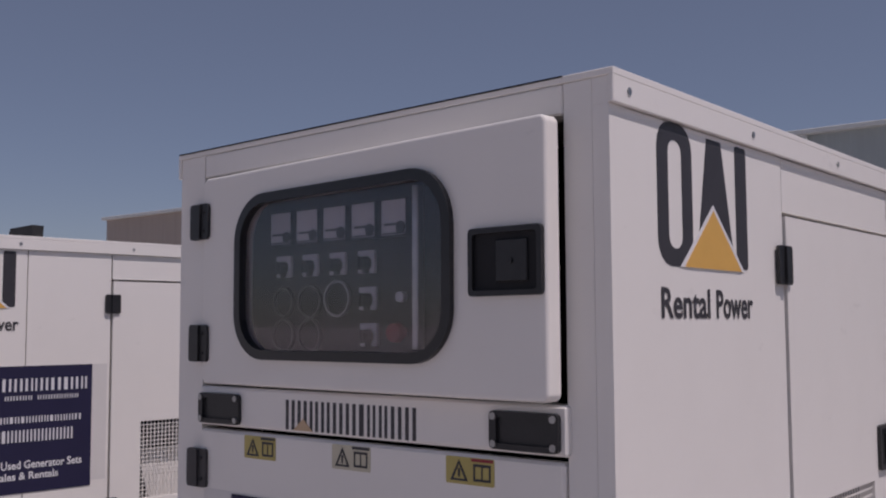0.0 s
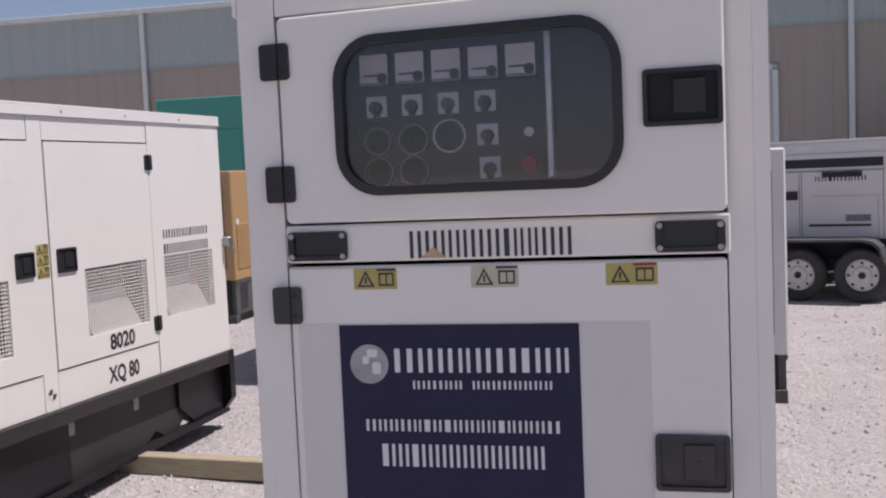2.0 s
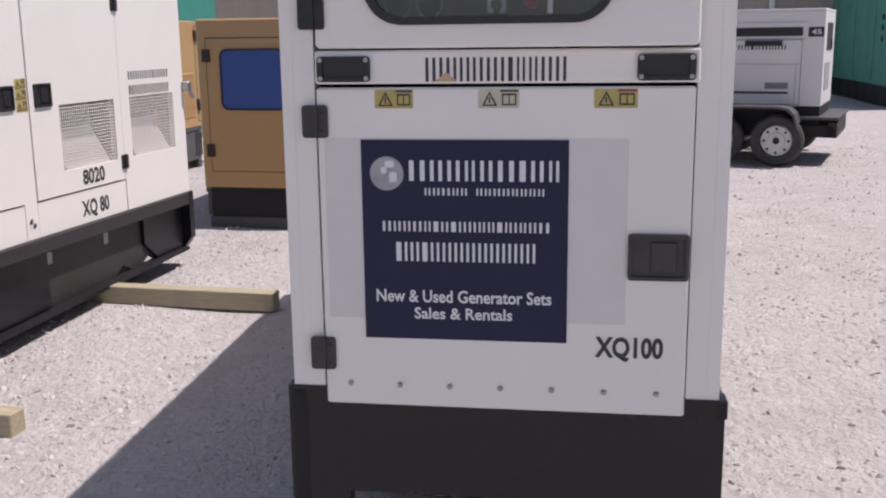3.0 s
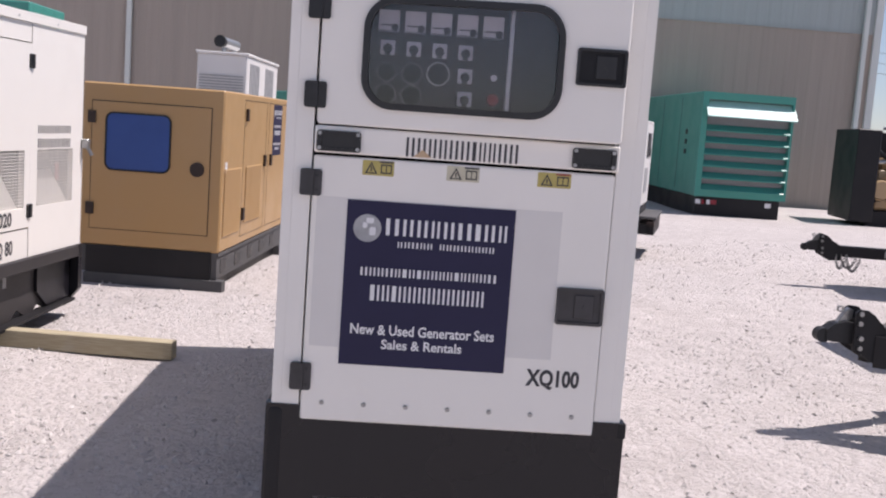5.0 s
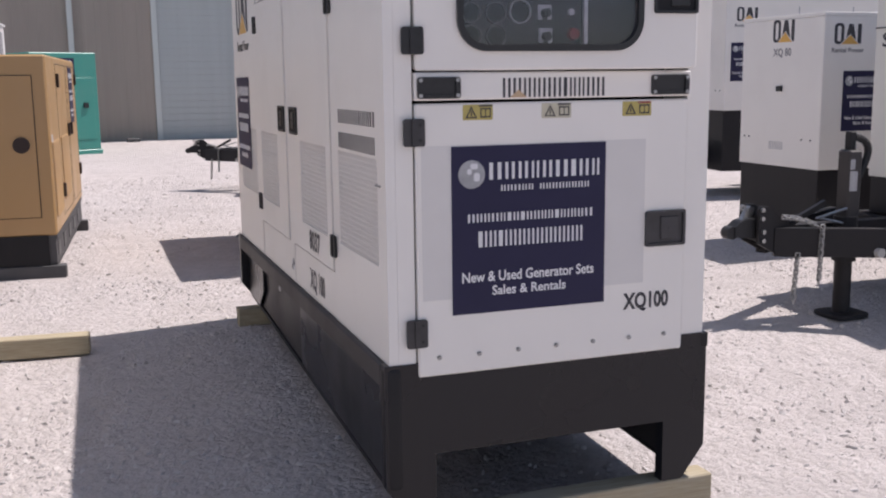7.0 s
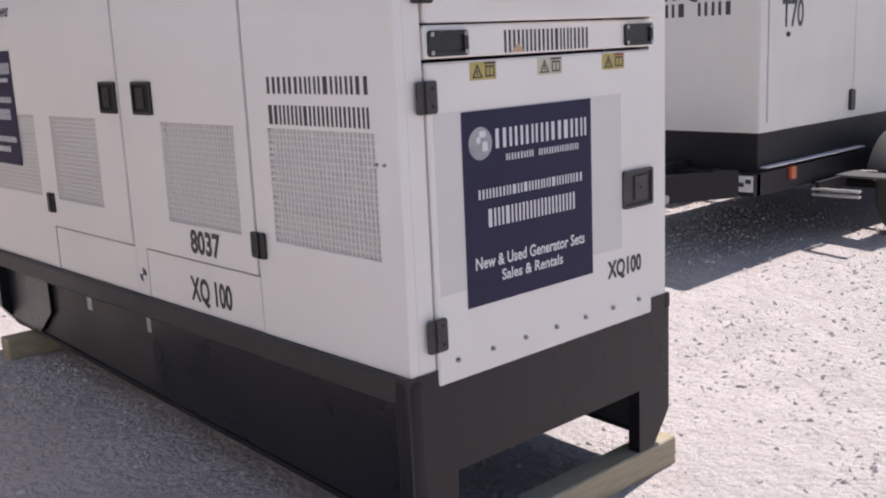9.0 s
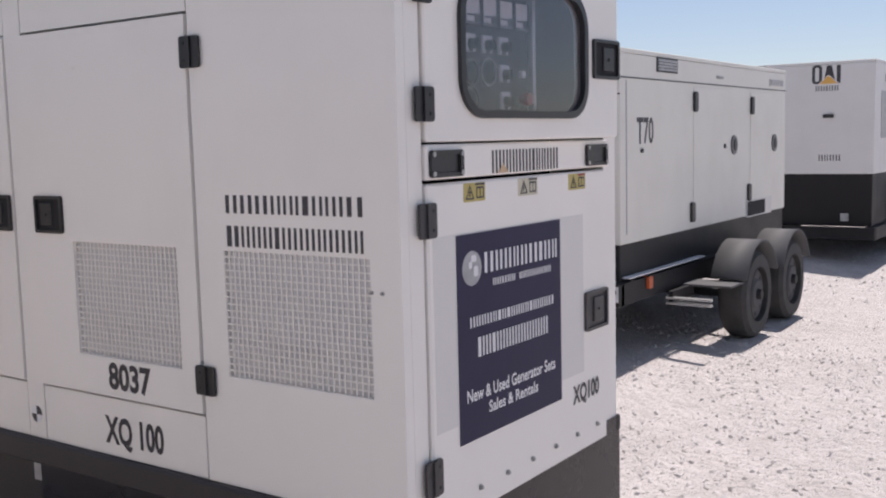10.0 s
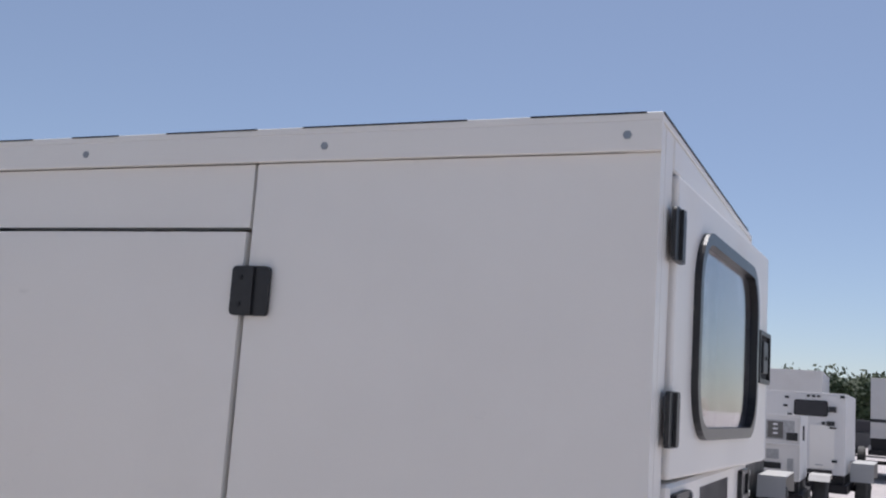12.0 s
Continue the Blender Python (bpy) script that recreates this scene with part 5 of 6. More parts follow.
# ---- small trailer with white wheels ----
def decor_site(root):
    p = near_side()
    small_box("dark_band", root, p, 0.0, 1.56, 1.53, 1.63, PLASTIC, 0.006)
    small_box("drip_edge", root, p, 0.0, 1.6, 1.495, 1.505, GREY_LOGO, 0.008)
    small_box("drip_edge", root, p, 0.0, 1.6, 1.685, 1.692, GREY_LOGO, 0.008)
    bars("name_line", (1, 1, 0.7, 1, 1.2, 0.8, 1, 1), (0.84, 1.38, 1.375, 1.43), p, INK, root)
    small_box("hinge_bar", root, p, 0.92, 1.34, 1.42, 1.48, PLASTIC, 0.03)
    for u0, u1, v0, v1 in ((0.69, 1.56, 0.74, 1.49), (0.05, 0.67, 0.74, 1.49)):
        side_door(root, p, u0, u1, v0, v1)
    small_box("panel_joint", root, p, 0.8, 1.54, 1.205, 1.212, GREY_LOGO, 0.007)
    small_box("panel_joint", root, p, 1.5, 1.507, 0.76, 1.2, GREY_LOGO, 0.007)
    small_box("plate", root, p, 1.16, 1.43, 0.92, 1.0, GREY_LOGO, 0.006)
    for k in range(3):
        small_box("bar", root, p, 1.17, 1.42, 0.93 + 0.022 * k, 0.94 + 0.022 * k, PANEL, 0.0075)
    small_box("rail", root, p, 0.77, 1.43, 0.865, 0.89, PLASTIC, 0.01)
    small_box("socket", root, p, 0.52, 0.65, 1.17, 1.27, PLASTIC, 0.015)
    small_box("louvre", root, p, 0.1, 0.5, 1.3, 1.44, GREY_LOGO, 0.006)
    small_box("lamp", root, p, 0.62, 0.81, 1.72, 1.775, LETTER, 0.01)
    small_box("model_field", root, p, 1.62, 1.79, 1.52, 1.63, PLASTIC, 0.004)
    letters("model_lettering", "45", (1.655, 1.765, 1.545, 1.605), lambda d, u, v: p(d + 0.004, u, v), LETTER, root)
    bm = bmesh.new()
    arc = [(0.12, 0.745), (1.40, 0.745), (1.50, 0.725), (1.57, 0.66), (1.6, 0.55)]
    prism(bm, arc + [(x - 0.02, z - 0.025) for x, z in arc[::-1]], lambda q, u, v: (u, q, v), -0.47, -0.06)
    part("mudguard", bm, FENDER, root, "long flat mudguard with a turned-down end")
    part("bumper", boxes((1.55, 2.02, -0.1, 1.4, 0.575, 0.61), bevel=0.006), FENDER, root)
    part("bumper_plate", boxes((1.9, 2.0, -0.05, 1.35, 0.47, 0.55), bevel=0.006), BROWN, root)
    q = lambda d_, u, v: (1.8 + d_, u, v)
    small_box("end_window", root, q, 0.3, 0.95, 1.36, 1.68, PANEL, 0.008)
    small_box("end_grille", root, q, 0.2, 0.75, 0.9, 1.22, GREY_LOGO, 0.008)
    small_box("latch", root, q, 0.75, 0.85, 1.38, 1.48, PLASTIC, 0.02)


trailer_generator(pose(1.585, 9.1, 0.11, 0, 0, -17) @ Matrix.Diagonal((0.9, 0.9, 0.9, 1.0)), "small white trailer generator with white spoked-hole wheels", 1.8, 1.3, 0.725, 1.84, 0.5, 1.64,
                  (0.7, 1.37), 0.30, WHITE_COOL, None, decor_site, RIM_WHITE, 0.53, track=0.26)


# ---- tan and white cabinet generators ----
def cabinet_generator(m, label, wd, ln, z0, z1, body, cover, sign=None, left=0.0):
    root = thing("cabinet_generator", m, label, "generator", "cabinet generators")
    part("body", boxes((-left, wd, 0, ln, z0, z1), bevel=0.012), body, root)
    part("base_plate", boxes((0.05 - left, wd - 0.06, 0.0, ln - 0.03, 0.0, z0 + 0.002)), BLACK, root)
    for x0, x1 in ((0.015 - left, 0.05 - left), (wd - 0.06, wd - 0.015)):
        part("base_rail", boxes((x0, x1, 0.012, ln - 0.012, 0.1, z0 - 0.03), (x0 - 0.01, x1 + 0.01, 0.012, ln - 0.012, z0 - 0.03, z0 - 0.001)), FENDER, root)
    for k in range(5):
        small_box("slot", root, lambda q, u, v: (wd - 0.015 + q, u, v), 0.12 + 0.46 * k, 0.3 + 0.46 * k, 0.14, z0 - 0.06, PLASTIC, 0.004)
    p = near_side()
    du0, du1, dv0, dv1 = wd * 0.07, wd * 0.91, z0 + 0.13, z1 - 0.14
    bm = bmesh.new()
    slab(bm, p, 0.0, 0.008, du0, du1, dv0, dv1, 0.003)
    d = part("front_door", bm, body, root)
    bm = bmesh.new()
    ring_prism(bm, [(du0 - 0.006, dv0 - 0.006), (du1 + 0.006, dv0 - 0.006), (du1 + 0.006, dv1 + 0.006), (du0 - 0.006, dv1 + 0.006)],
               [(du0, dv0), (du1, dv0), (du1, dv1), (du0, dv1)], p, 0, 0.002)
    part("door_gap", bm, BROWN, root)
    wu0, wu1, wv0, wv1 = wd * 0.178, wd * 0.622, z0 + (z1 - z0) * 0.478, z1 - 0.225
    bm = bmesh.new()
    ring_prism(bm, rounded(wu0 - 0.012, wu1 + 0.012, wv0 - 0.012, wv1 + 0.012, 0.06, 5), rounded(wu0, wu1, wv0, wv1, 0.05, 5), p, 0.008, 0.018)
    part("window_seal", bm, RUBBER, d)
    bm = bmesh.new()
    prism(bm, rounded(wu0, wu1, wv0, wv1, 0.05, 5), p, 0.008, 0.013)
    part("window_cover", bm, cover, d)
    oval("round_handle", d, lambda q, u, v: p(q + 0.008, u, v), wd * 0.825, z0 + (z1 - z0) * 0.508, 0.055, 0.055, BROWN)
    for v in (dv0 + 0.15, dv1 - 0.12):
        small_box("hinge", root, p, du0 - 0.03, du0 + 0.03, v - 0.045, v + 0.045, BROWN, 0.02)
    r = lambda q, u, v: (wd + q, u, v)
    h = z1 - z0
    for u0, u1, v0, v1 in ((0.07, 0.60, z0 + 0.12, z0 + h * 0.52), (0.77, 1.36, z0 + 0.17, z0 + h * 0.52)):
        n = 26
        bm = bmesh.new()
        for i in range(n):
            v, s = v0 + (v1 - v0) * i / n, (v1 - v0) / n
            prism(bm, [(0.001, v), (0.010, v + s * 0.1), (0.001, v + s * 0.95)], lambda q, a, b: (wd + a, q, b), u0, u1)
        part("louvre", bm, body, root)
    for u0, u1, v0, v1 in ((0.66, 1.52, z0 + 0.06, z1 - 0.05), (1.62, ln - 0.06, z0 + 0.06, z1 - 0.05)):
        bm = bmesh.new()
        g = 0.005
        ring_prism(bm, [(u0, v0), (u1, v0), (u1, v1), (u0, v1)], [(u0 + g, v0 + g), (u1 - g, v0 + g), (u1 - g, v1 - g), (u0 + g, v1 - g)], r, 0, 0.0015)
        part("panel_joint", bm, BROWN, root)
    for u, v in ((0.72, z0 + h * 0.86), (0.70, z0 + h * 0.2), (1.46, z0 + h * 0.54), (1.72, z0 + h * 0.54), (ln - 0.08, z0 + h * 0.87), (ln - 0.08, z0 + h * 0.22)):
        small_box("latch", root, r, u - 0.025, u + 0.025, v - 0.05, v + 0.05, BROWN, 0.02)
    if sign:
        sales_sign(root, r, 1.80, 2.19, z0 + h * 0.57, z0 + h * 0.95, 0.001, None, False)
    small_box("tag", root, r, 0.08, 0.14, z0 + h * 0.5, z0 + h * 0.56, LETTER, 0.003)
    for y in (-0.015, ln - 0.12):
        part("bearer", boxes((0.04 - left, wd + (0.04 if sign else -0.01), y, y + 0.1, -0.02, 0.095), bevel=0.004), FENDER, root)
    return root


cabinet_generator(pose(-2.067, 4.66, 0.14, 0, 0, -4), "tan-yellow cabinet generator with a blue covered window", 1.07, 2.5, 0.305, 1.53, TAN, BLUE, True)
cabinet_generator(pose(0.6, 4.12, 0.14), "white cabinet generator with a black-framed window", 0.94, 1.95, 0.30, 1.52, WHITE_COOL, GREY_LOGO, None, 0.13)
cabinet_generator(pose(-4.6, 7.5, 0.14), "tan-yellow cabinet generator partly hidden behind others", 1.11, 0.75, 0.45, 1.58, TAN, BLUE)


def vent_cabinet():
    root = thing("ventilated_cabinet", pose(-2.452, 10.5, 0.14, 0, 0, -2), "white ventilated generator cabinet with a roof silencer", "generator")
    part("body", boxes((0, 0.66, 0, 2.4, 0.12, 2.12), bevel=0.012), WHITE_COOL, root)
    part("roof", boxes((-0.02, 0.68, -0.02, 2.42, 2.12, 2.155), bevel=0.008), WHITE_COOL, root)
    part("base_frame", boxes((0.03, 0.63, 0.03, 2.37, 0.0, 0.12)), BLACK, root)
    p = near_side()
    for i in range(10):
        v = 1.50 + 0.037 * i
        bm = bmesh.new()
        slab(bm, p, 0, 0.014, 0.04, 0.62, v, v + 0.018)
        part("slat", bm, GREY_LOGO, root)
    r = lambda q, u, v: (0.66 + q, u, v)
    for u0 in (0.2, 1.35):
        for i in range(7):
            bm = bmesh.new()
            slab(bm, r, 0, 0.012, u0 + 0.1 * i, u0 + 0.1 * i + 0.05, 1.6, 2.03)
            part("slat", bm, GREY_LOGO, root)
    bm = bmesh.new()
    cyl(bm, (0.25, 0.32, 2.3), (0.32, 0.85, 2.29), 0.072, n=18)
    s = part("silencer", bm, ALU, root, "bare metal silencer")
    bm = bmesh.new()
    cyl(bm, (0.24, 0.2, 2.305), (0.25, 0.33, 2.30), 0.08, 0.07, 16)
    part("tail_pipe", bm, RUBBER, s)
    for x, y in ((0.26, 0.4), (0.31, 0.78)):
        bm = bmesh.new()
        cyl(bm, (x, y, 2.15), (x, y, 2.23), 0.03, n=8)
        part("bracket", bm, STEEL, s)


vent_cabinet()


# ---- teal machines ----
def teal_cabinet(m, label, wd, ln, z0, z1, sign):
    root = thing("teal_generator", m, label, "generator", "teal generators")
    part("body", boxes((0, wd, 0, ln, z0, z1), bevel=0.015), TEAL, root)
    part("base_frame", boxes((-0.02, wd + 0.02, -0.02, ln + 0.02, 0.0, z0 + 0.002), bevel=0.01), TEAL if z0 < 0.2 else BLACK, root)
    p = near_side()
    bm = bmesh.new()
    slab(bm, p, 0, 0.012, wd * 0.13, wd * 0.93, z0 + 0.2, z1 - 0.46, 0.004)
    d = part("door", bm, TEAL, root)
    small_box("handle", d, p, wd * 0.76, wd * 0.83, z0 + 0.78, z0 + 0.88, PLASTIC, 0.04)
    if sign:
        s = small_box("sign", root, p, wd * 0.22, wd * 0.66, z1 - 0.40, z1 - 0.10, NAVY, 0.004, "dark sign with white bars")
        q = lambda d_, u, v: p(d_ + 0.004, u, v)
        bars("name_line", (1,) * 9, (wd * 0.26, wd * 0.62, z1 - 0.19, z1 - 0.14), q, LETTER, s)
        bars("name_line", (1,) * 8, (wd * 0.26, wd * 0.62, z1 - 0.3, z1 - 0.25), q, LETTER, s)
        bars("name_line", (1,) * 10, (wd * 0.3, wd * 0.58, z1 - 0.38, z1 - 0.35), q, LETTER, s)


teal_cabinet(pose(-1.57, 17.0, 0.14, 0, 0, 28), "teal-green cabinet generator with a dark sign", 1.3, 2.2, 0.1, 1.9, True)
teal_cabinet(pose(-6.17, 11.0, 0.14), "tall teal-green container beside the tan machines", 1.35, 1.4, 0.12, 2.66, False)


def teal_container():
    root = thing("louvred_container", pose(6.1, 16.75, 0.14), "teal-green container generator with broad front louvres", "generator")
    wd, ln, z0, z1 = 1.84, 6.0, 0.39, 2.45
    part("body", boxes((0, wd, 0.14, ln, z0, z1), bevel=0.015), TEAL, root)
    bm = boxes((0.0, 0.12, 0, 0.14, z0, z1), (wd - 0.05, wd, 0, 0.14, z0, z1), (0.12, wd - 0.05, 0, 0.14, z1 - 0.15, z1), (0.12, wd - 0.05, 0, 0.14, z0, z0 + 0.12))
    part("front_frame", bm, TEAL, root)
    part("core", boxes((0.12, wd - 0.05, 0.12, 0.1395, z0 + 0.12, z1 - 0.15)), CORE, root, "dusty grey radiator core behind the louvres")
    put = lambda d, u, v: (d, u, v)
    for i in range(6):
        v = z0 + 0.12 + 0.235 * i
        bm = bmesh.new()
        prism(bm, [(-0.035, v), (-0.035, v + 0.02), (0.10, v + 0.13), (0.115, v + 0.12), (0.0, v)], put, 0.12, wd - 0.05)
        part("louvre", bm, TEAL, root)
    bm = bmesh.new()
    prism(bm, [(-0.16, 1.96), (-0.16, 1.98), (0.1, 2.28), (0.115, 2.27), (-0.135, 1.96)], put, 0.08, wd + 0.02)
    # Hood's teal is made paler to carry the sunlight on its slope.
    part("rain_hood", bm, TEAL_SUNLIT, root, "teal rain hood coloured pale for the sun on it")
    part("base_frame", boxes((0.05, wd - 0.1, 0.05, ln, 0.0, z0 + 0.003)), BLACK, root)
    s = lambda d, u, v: (-d, u, v)
    for u in (1.5, 3.0, 4.5):
        small_box("panel_joint", root, s, u, u + 0.02, z0 + 0.1, z1 - 0.1, PANEL, 0.003)
    for v in (1.2, 1.4, 1.6):
        small_box("socket", root, s, 0.9, 1.0, v, v + 0.1, PLASTIC, 0.02)
    p = near_side()
    for u, mm in ((0.15, RED), (0.35, RED), (0.22, LETTER), (1.45, LETTER), (0.05, LETTER)):
        small_box("reflector", root, lambda d, a, b: p(d - 0.04, a, b), u, u + 0.12, 0.24, 0.33, mm, 0.01)


teal_container()


# ---- open engine with radiator ----
def open_engine():
    root = thing("engine_unit", pose(8.97, 16.9, 0.14, 0, 0, -8), "open yellow engine beside a black radiator", "engine")
    bm = boxes((0.34, 0.80, 0, 1.6, 0.1, 1.94), bevel=0.015)
    part("radiator", bm, BLACK, root, "tall black radiator housing")
    bm = boxes((0.72, 3.2, 0.2, 1.5, 0.0, 0.32))
    part("base_frame", bm, BLACK, root)
    bm = boxes((0.85, 1.9, 0.25, 1.2, 0.35, 1.15), bevel=0.05)
    box(bm, 1.0, 1.8, 0.35, 1.1, 1.1, 1.4, 0.08)
    cyl(bm, (0.95, 0.22, 0.75), (0.95, 0.1, 0.75), 0.22, 0.18, 18)
    for i in range(6):
        cyl(bm, (1.05 + 0.14 * i, 0.24, 1.0), (1.05 + 0.14 * i, 0.17, 1.0), 0.05, n=10)
    for x, z, r in ((1.2, 0.62, 0.09), (1.5, 0.6, 0.11), (1.75, 0.78, 0.08)):
        cyl(bm, (x, 0.2, z - 0.16), (x, 0.2, z + 0.14), r, r * 0.9, 12)
    for i in range(5):
        box(bm, 1.05 + 0.16 * i, 1.16 + 0.16 * i, 0.4, 0.62, 1.38, 1.48 + 0.03 * (i % 2), 0.02)
    cyl(bm, (1.95, 0.7, 1.05), (1.62, 0.62, 1.62), 0.1, 0.13, 14)
    e = part("engine_block", bm, ENGINE_YELLOW, root, "grimy yellow engine block")
    bm = boxes((1.9, 2.8, 0.45, 1.1, 0.35, 1.2), bevel=0.1)
    cyl(bm, (2.3, 0.5, 0.82), (2.3, 0.22, 0.82), 0.46, 0.42, 24)
    cyl(bm, (2.3, 0.23, 0.82), (2.3, 0.14, 0.82), 0.2, 0.16, 16)
    part("alternator", bm, BROWN, root)
    for x in (1.28, 1.68):
        bm = bmesh.new()
        cyl(bm, (x, 0.3, 1.3), (x - 0.13, 0.32, 1.93), 0.032, n=10)
        cyl(bm, (x - 0.13, 0.32, 1.93), (x - 0.2, 0.36, 1.995), 0.026, n=10)
        cyl(bm, (x - 0.2, 0.36, 1.995), (x - 0.32, 0.5, 1.99), 0.026, n=10)
        part("pipe", bm, STEEL, e)
    for a, b in (((0.84, 0.3, 1.55), (1.3, 0.22, 1.2)), ((0.84, 0.3, 0.5), (1.35, 0.16, 0.7)), ((1.5, 0.2, 1.25), (2.1, 0.25, 0.9))):
        bm = bmesh.new()
        cyl(bm, a, b, 0.035, n=10)
        part("hose", bm, RUBBER, e)
    for a, b, q in (((0.8, 0.3, 1.3), (1.0, 0.28, 1.32), 0.05), ((1.9, 0.3, 1.3), (2.4, 0.28, 1.38), 0.06)):
        bm = bmesh.new()
        cyl(bm, a, b, q, n=10)
        part("manifold", bm, STEEL, e)
    for x0, x1, h in ((0.81, 1.45, 1.93), (1.455, 1.9, 1.9), (1.905, 2.05, 1.78)):
        part("rear_housing", boxes((x0, x1, 1.2, 1.5, 0.3, h), bevel=0.015), BLACK, root)


open_engine()


# ---- warehouse ----
def ribbed(bm, x0, x1, z0, z1, y, pitch=0.3, depth=0.006):
    """Trapezoid sheeting between x0 and x1 that faces -y."""
    xs, n = [], max(1, int((x1 - x0) / pitch))
    for i in range(n):
        a = x0 + (x1 - x0) * i / n
        w = (x1 - x0) / n
        xs += [(a, 0.0), (a + w * 0.62, 0.0), (a + w * 0.7, depth), (a + w * 0.92, depth)]
    xs.append((x1, 0.0))
    lo = [bm.verts.new((x, y - d, z0)) for x, d in xs]
    hi = [bm.verts.new((x, y - d, z1)) for x, d in xs]
    for i in range(len(xs) - 1):
        bm.faces.new((lo[i], lo[i + 1], hi[i + 1], hi[i]))


def warehouse():
    ang = 1.07
    m = pose(11.8, 22.0, 0.12, 0, 0, ang)
    ob = new("wall_warehouse")
    ob.matrix_world = m
    tagged(ob, "long metal warehouse wall, taupe below and blue-grey above", "building", kind="structure")
    X0, ZM, ZE = -46.3, 4.43, 5.85
    bm = bmesh.new()
    ribbed(bm, X0, -10.8, 0, ZM, 0)
    ribbed(bm, -8.65, 0, 0, ZM, 0)
    ribbed(bm, -10.8, -8.65, 3.5, ZM, 0)
    part("lower_sheeting", bm, WALL_LOW, ob)
    bm = bmesh.new()
    ribbed(bm, X0 + 6.35, 0, ZM, ZE, -0.01)
    part("upper_sheeting", bm, WALL_HIGH, ob)
    bm = bmesh.new()
    ribbed(bm, X0, X0 + 6.35, ZM, ZE, -0.01)
    part("upper_sheeting", bm, WALL_LOW, ob)
    bm = boxes((X0, 0, 0.05, 18, 0, ZE - 0.02))
    part("shell", bm, WALL_LOW, ob)
    part("eave_trim", boxes((X0 - 0.1, 0.22, -0.2, 0.1, ZE - 0.02, ZE + 0.1), bevel=0.012), ROOF_TRIM, ob)
    part("sheet_joint", boxes((X0, 0, -0.05, -0.035, ZM - 0.015, ZM + 0.01)), WALL_HIGH, ob)
    bm = bmesh.new()
    q = [bm.verts.new(c) for c in ((X0 - 0.1, -0.1, ZE + 0.1), (0.2, -0.1, ZE + 0.1), (0.2, 18, ZE + 1.2), (X0 - 0.1, 18, ZE + 1.2))]
    bm.faces.new(q)
    part("roof", bm, ROOF_TRIM, ob)
    part("corner_trim", boxes((-0.12, 0.06, -0.07, 0.08, 0, ZE - 0.021)), ROOF_TRIM, ob)
    for x in (-35.3, -29.6, -23.9, -18.2, -12.64, -7.05, -0.36):
        bm = boxes((x - 0.06, x + 0.06, -0.14, -0.04, 0.1, ZE - 0.021), bevel=0.01)
        part("downpipe", bm, ROOF_TRIM, ob)
    for x in (-6.0,):
        bm = boxes((x - 0.2, x + 0.2, -0.3, -0.035, ZM + 0.3, ZM + 0.5), bevel=0.03)
        part("wall_lamp", bm, BLACK, ob)
    bm = boxes((-30.5, -30.2, -0.22, -0.035, ZM - 0.1, ZM + 0.06), bevel=0.02)
    part("junction_box", bm, BLACK, ob)
    # roller shutter
    sh = new("roller_shutter")
    sh.matrix_world = m
    tagged(sh, "closed pale grey roller shutter in the warehouse wall", "door", kind="structure")
    for i in range(23):
        v = 0.02 + 0.151 * i
        part("slat", boxes((-10.76, -8.71, -0.012, 0.02, v, v + 0.149), bevel=0.002), SHUTTER, sh)
    part("frame", boxes((-10.88, -10.76, -0.06, 0.04, 0, 3.6), (-8.71, -8.59, -0.06, 0.04, 0, 3.6), (-10.88, -8.59, -0.06, 0.04, 3.48, 3.6)), ROOF_TRIM, sh)


warehouse()


# ---- far side of the yard: trees, parked cars, scraps ----
def leaf_material():
    m, t, nodes, links, p = base_nodes("dark_foliage")
    geo = nodes.new("ShaderNodeNewGeometry")
    links.new(mixed(t, geo.outputs["Random Per Island"], (0.035, 0.06, 0.025), (0.075, 0.10, 0.045)), p.inputs["Base Color"])
    p.inputs["Roughness"].default_value = 0.7
    return m


LEAF = leaf_material()
BARK = plain("grey_bark", (0.12, 0.09, 0.07), 0.9, 0, 0.4, 8)


def tree(x, y, height, seed, label):
    rng = random.Random(seed)
    root = thing("tree", pose(x, y, 0.1), label, "tree", "far trees")
    bm = bmesh.new()
    cyl(bm, (0, 0, 0), (0.1, 0.05, height * 0.45), 0.17, 0.11, 10)
    tips = []
    for i in range(7):
        a = i * 0.9 + rng.uniform(-0.3, 0.3)
        r, h = height * rng.uniform(0.2, 0.36), height * rng.uniform(0.5, 0.86)
        tip = (r * math.cos(a), r * math.sin(a), h)
        cyl(bm, (0.08, 0.04, height * rng.uniform(0.3, 0.44)), tip, 0.07, 0.02, 6)
        tips.append(Vector(tip))
    part("trunk", bm, BARK, root)
    verts, faces = [], []
    clumps = tips + [Vector((rng.uniform(-1, 1) * height * 0.32, rng.uniform(-1, 1) * height * 0.36, height * rng.uniform(0.34, 0.9))) for _ in range(20)]
    for c in clumps:
        cr = height * rng.uniform(0.10, 0.19)
        for _ in range(150):
            d = Vector((rng.gauss(0, 1), rng.gauss(0, 1), rng.gauss(0, 0.75)))
            p = c + d * cr * 0.55
            u = Vector((rng.gauss(0, 1), rng.gauss(0, 1), rng.gauss(0, 1))).normalized()
            w = u.orthogonal().normalized()
            s = rng.uniform(0.12, 0.26)
            k = len(verts)
            verts += [p - u * s, p + w * s * 0.5, p + u * s, p - w * s * 0.5]
            faces.append((k, k + 1, k + 2, k + 3))
    me = bpy.data.meshes.new("crown")
    me.from_pydata([tuple(v) for v in verts], [], faces)
    me.materials.append(LEAF)
    ob = new("crown", me)
    ob.parent = root


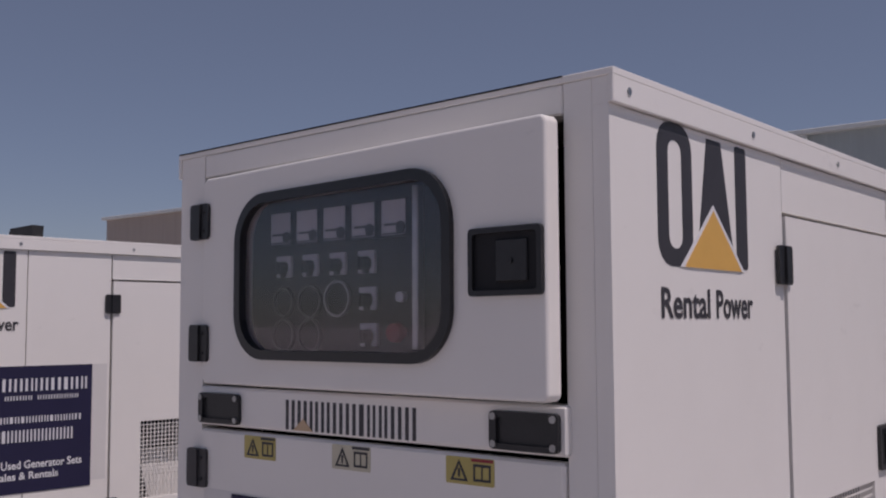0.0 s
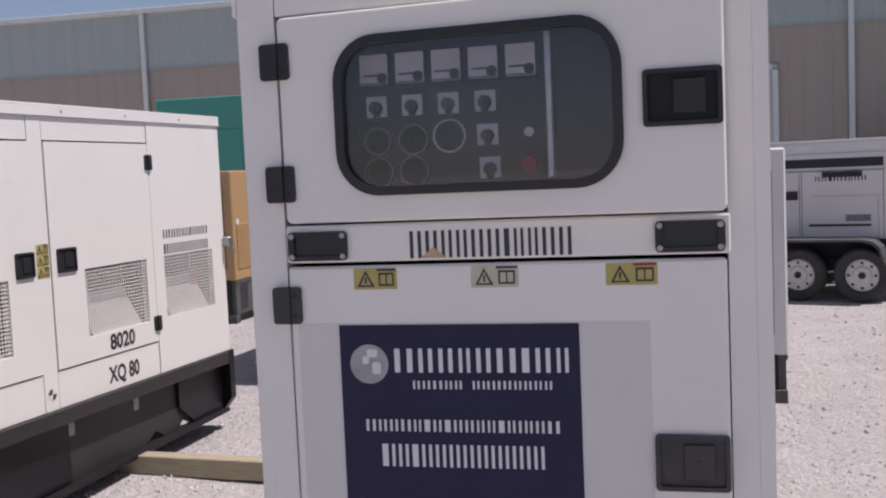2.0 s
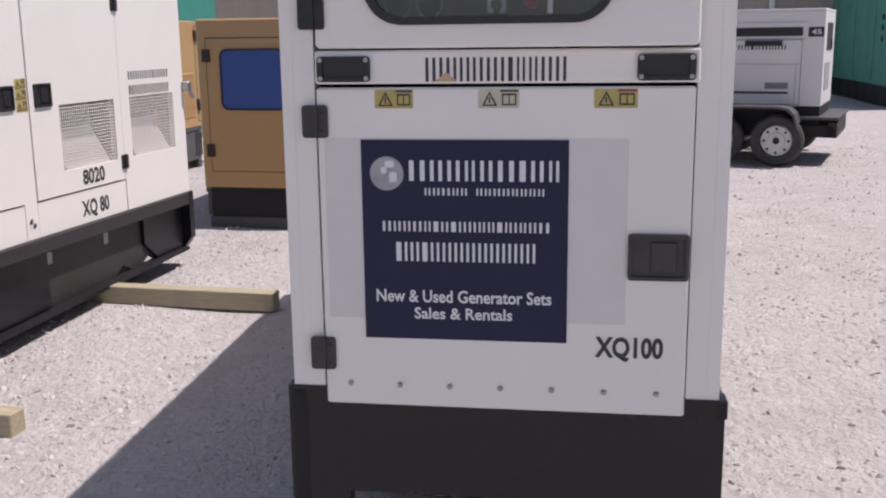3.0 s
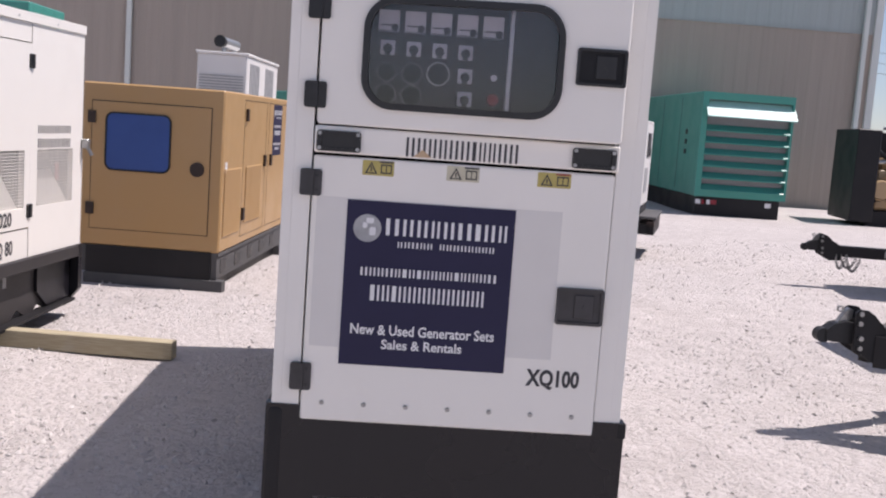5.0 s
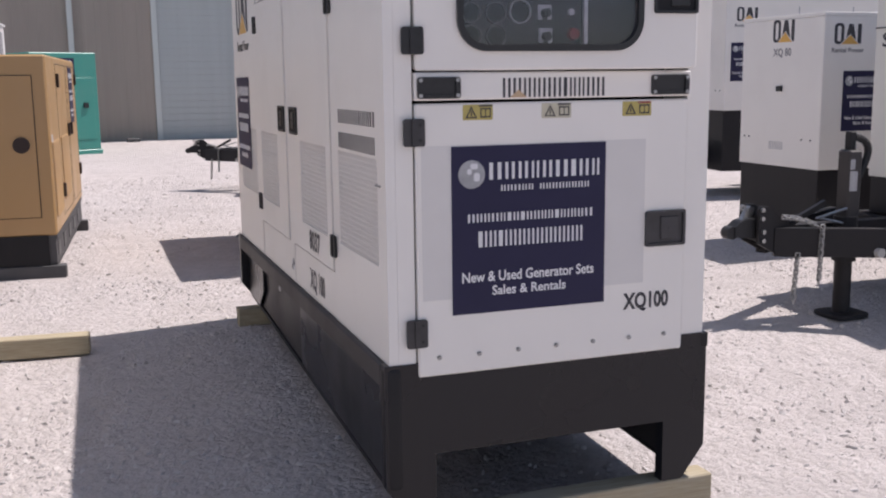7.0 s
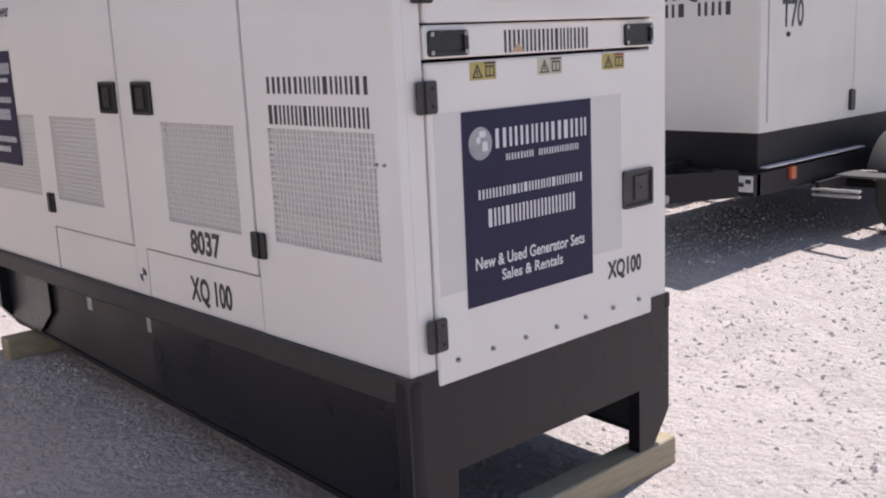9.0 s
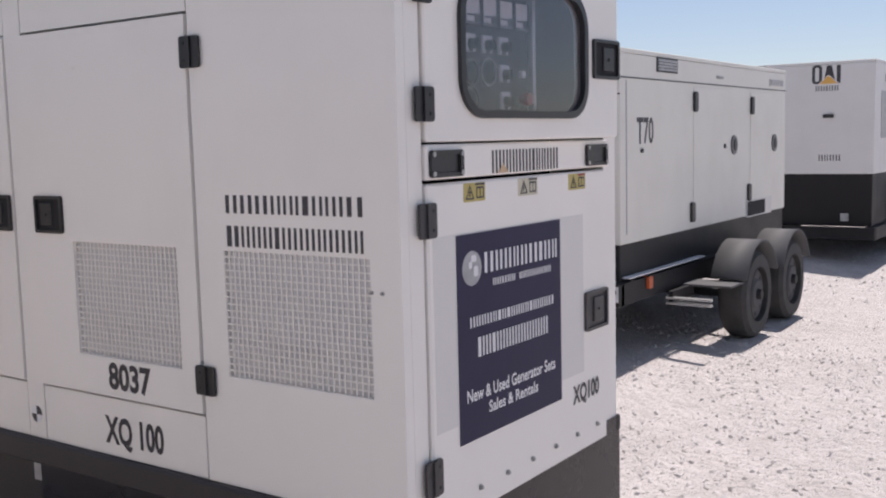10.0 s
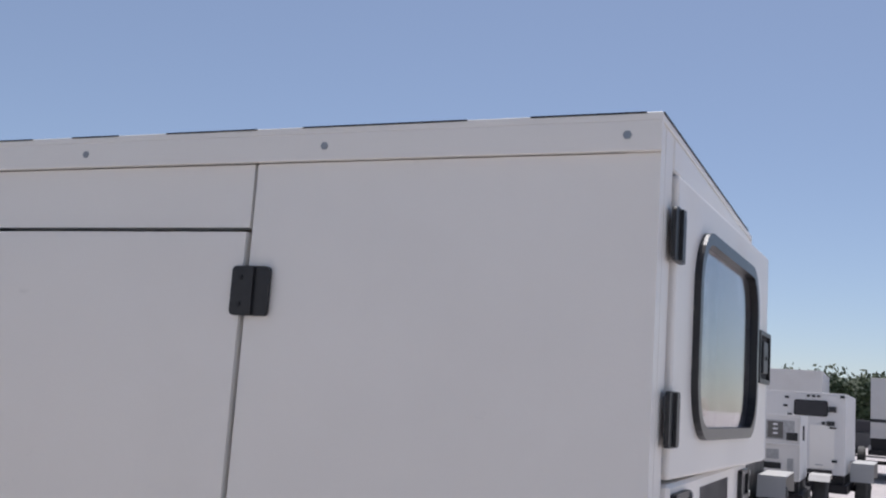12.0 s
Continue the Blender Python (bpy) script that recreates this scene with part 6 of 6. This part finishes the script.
for i, (x, y, h) in enumerate(((74, 3.7, 4.9), (78, 2.2, 4.5), (73, 0.6, 4.4), (79, -1.0, 5.0), (76, 5.4, 4.2), (75, -3.2, 4.7), (80, -5.6, 5.2), (77, 7.6, 4.4))):
    tree(x, y, h, 40 + i, "dark green leafy tree beyond the yard")


def parked_car(m, label, paint_, long_bed):
    root = thing("parked_car", m, label, "car", "far parked cars")
    put = lambda d, u, v: (u, d, v)
    bm = bmesh.new()
    prism(bm, [(-2.3, 0.38), (-2.35, 0.75), (-2.2, 0.95), (-0.9, 1.02), (1.0, 1.02), (2.35, 0.98), (2.4, 0.5), (2.3, 0.38)], put, -0.88, 0.88)
    part("body", bm, paint_, root)
    bm = bmesh.new()
    back = 0.9 if long_bed else 2.0
    prism(bm, [(-1.0, 1.0), (-0.35, 1.55), (back - 0.35, 1.58), (back, 1.0)], put, -0.76, 0.76)
    part("cabin", bm, paint_, root)
    for s in (-1, 1):
        bm = bmesh.new()
        prism(bm, [(-0.75, 1.06), (-0.28, 1.48), (back - 0.42, 1.5), (back - 0.15, 1.06)], put, s * 0.761, s * 0.77)
        part("side_window", bm, PANEL, root)
    bm = bmesh.new()
    q = [bm.verts.new(c) for c in ((-0.985, -0.68, 1.03), (-0.985, 0.68, 1.03), (-0.41, 0.62, 1.51), (-0.41, -0.62, 1.51))]
    bmesh.ops.solidify(bm, geom=[bm.faces.new(q)], thickness=0.01)
    part("windscreen", bm, PANEL, root)
    for x in (-1.45, 1.45):
        for s in (-1, 1):
            wheel(root, x, s * 0.8, 0.36, 0.35, 0.22, GREY_LOGO, s)
    for s in (-0.62, 0.62):
        part("headlight", boxes((-2.36, -2.3, s - 0.15, s + 0.15, 0.7, 0.84), bevel=0.02), LETTER, root)


parked_car(pose(60.0, 1.75, 0.1, 0, 0, 20), "white pickup truck parked far across the yard", WHITE_COOL, True)
parked_car(pose(47.0, -0.6, 0.1, 0, 0, 75), "dark car parked far across the yard", FENDER, False)
parked_car(pose(52.0, 2.6, 0.1, 0, 0, 60), "pale car parked far across the yard", WHITE_OLD, False)


def scrap():
    ob = part("scrap_block", boxes((0, 0.3, 0, 0.12, 0, 0.09), bevel=0.02), FENDER)
    ob.matrix_world = pose(0.2, 21.05, 0.15, 0, 0, 8)
    tagged(ob, "small dark scrap block lying by the wall", "scrap")


scrap()


def roof_lamp():
    root = thing("flood_lamp", pose(-2.28, 0.84, 1.979, 0, 0, 20) @ Matrix.Diagonal((0.66, 0.66, 0.66, 1.0)), "small black flood lamp standing on the enclosure roof", "lamp")
    part("foot", boxes((-0.05, 0.05, -0.03, 0.03, 0, 0.025)), RUBBER, root)
    bm = bmesh.new()
    prism(bm, [(-0.10, 0.02), (-0.085, 0.10), (0.10, 0.12), (0.095, 0.03)], lambda d, u, v: (u, d, v), -0.05, 0.05)
    part("housing", bm, PLASTIC, root)


roof_lamp()


# ---- overhead wires far behind the yard ----
def overhead_wires():
    for i, z in enumerate((7.6, 8.3, 9.0)):
        cu = bpy.data.curves.new("power_cable", "CURVE")
        cu.dimensions, cu.bevel_depth, cu.bevel_resolution = "3D", 0.012, 1
        sp = cu.splines.new("POLY")
        sp.points.add(24)
        for k, pt in enumerate(sp.points):
            f = k / 24
            pt.co = (12 + 60 * f, 62.0 + i * 0.4, z - 3.0 * f * (1 - f), 1)
        cu.materials.append(RUBBER)
        ob = new("power_cable", cu)
        tagged(ob, "thin sagging overhead cable far behind the yard", "cable", "overhead cables", kind="structure")


overhead_wires()
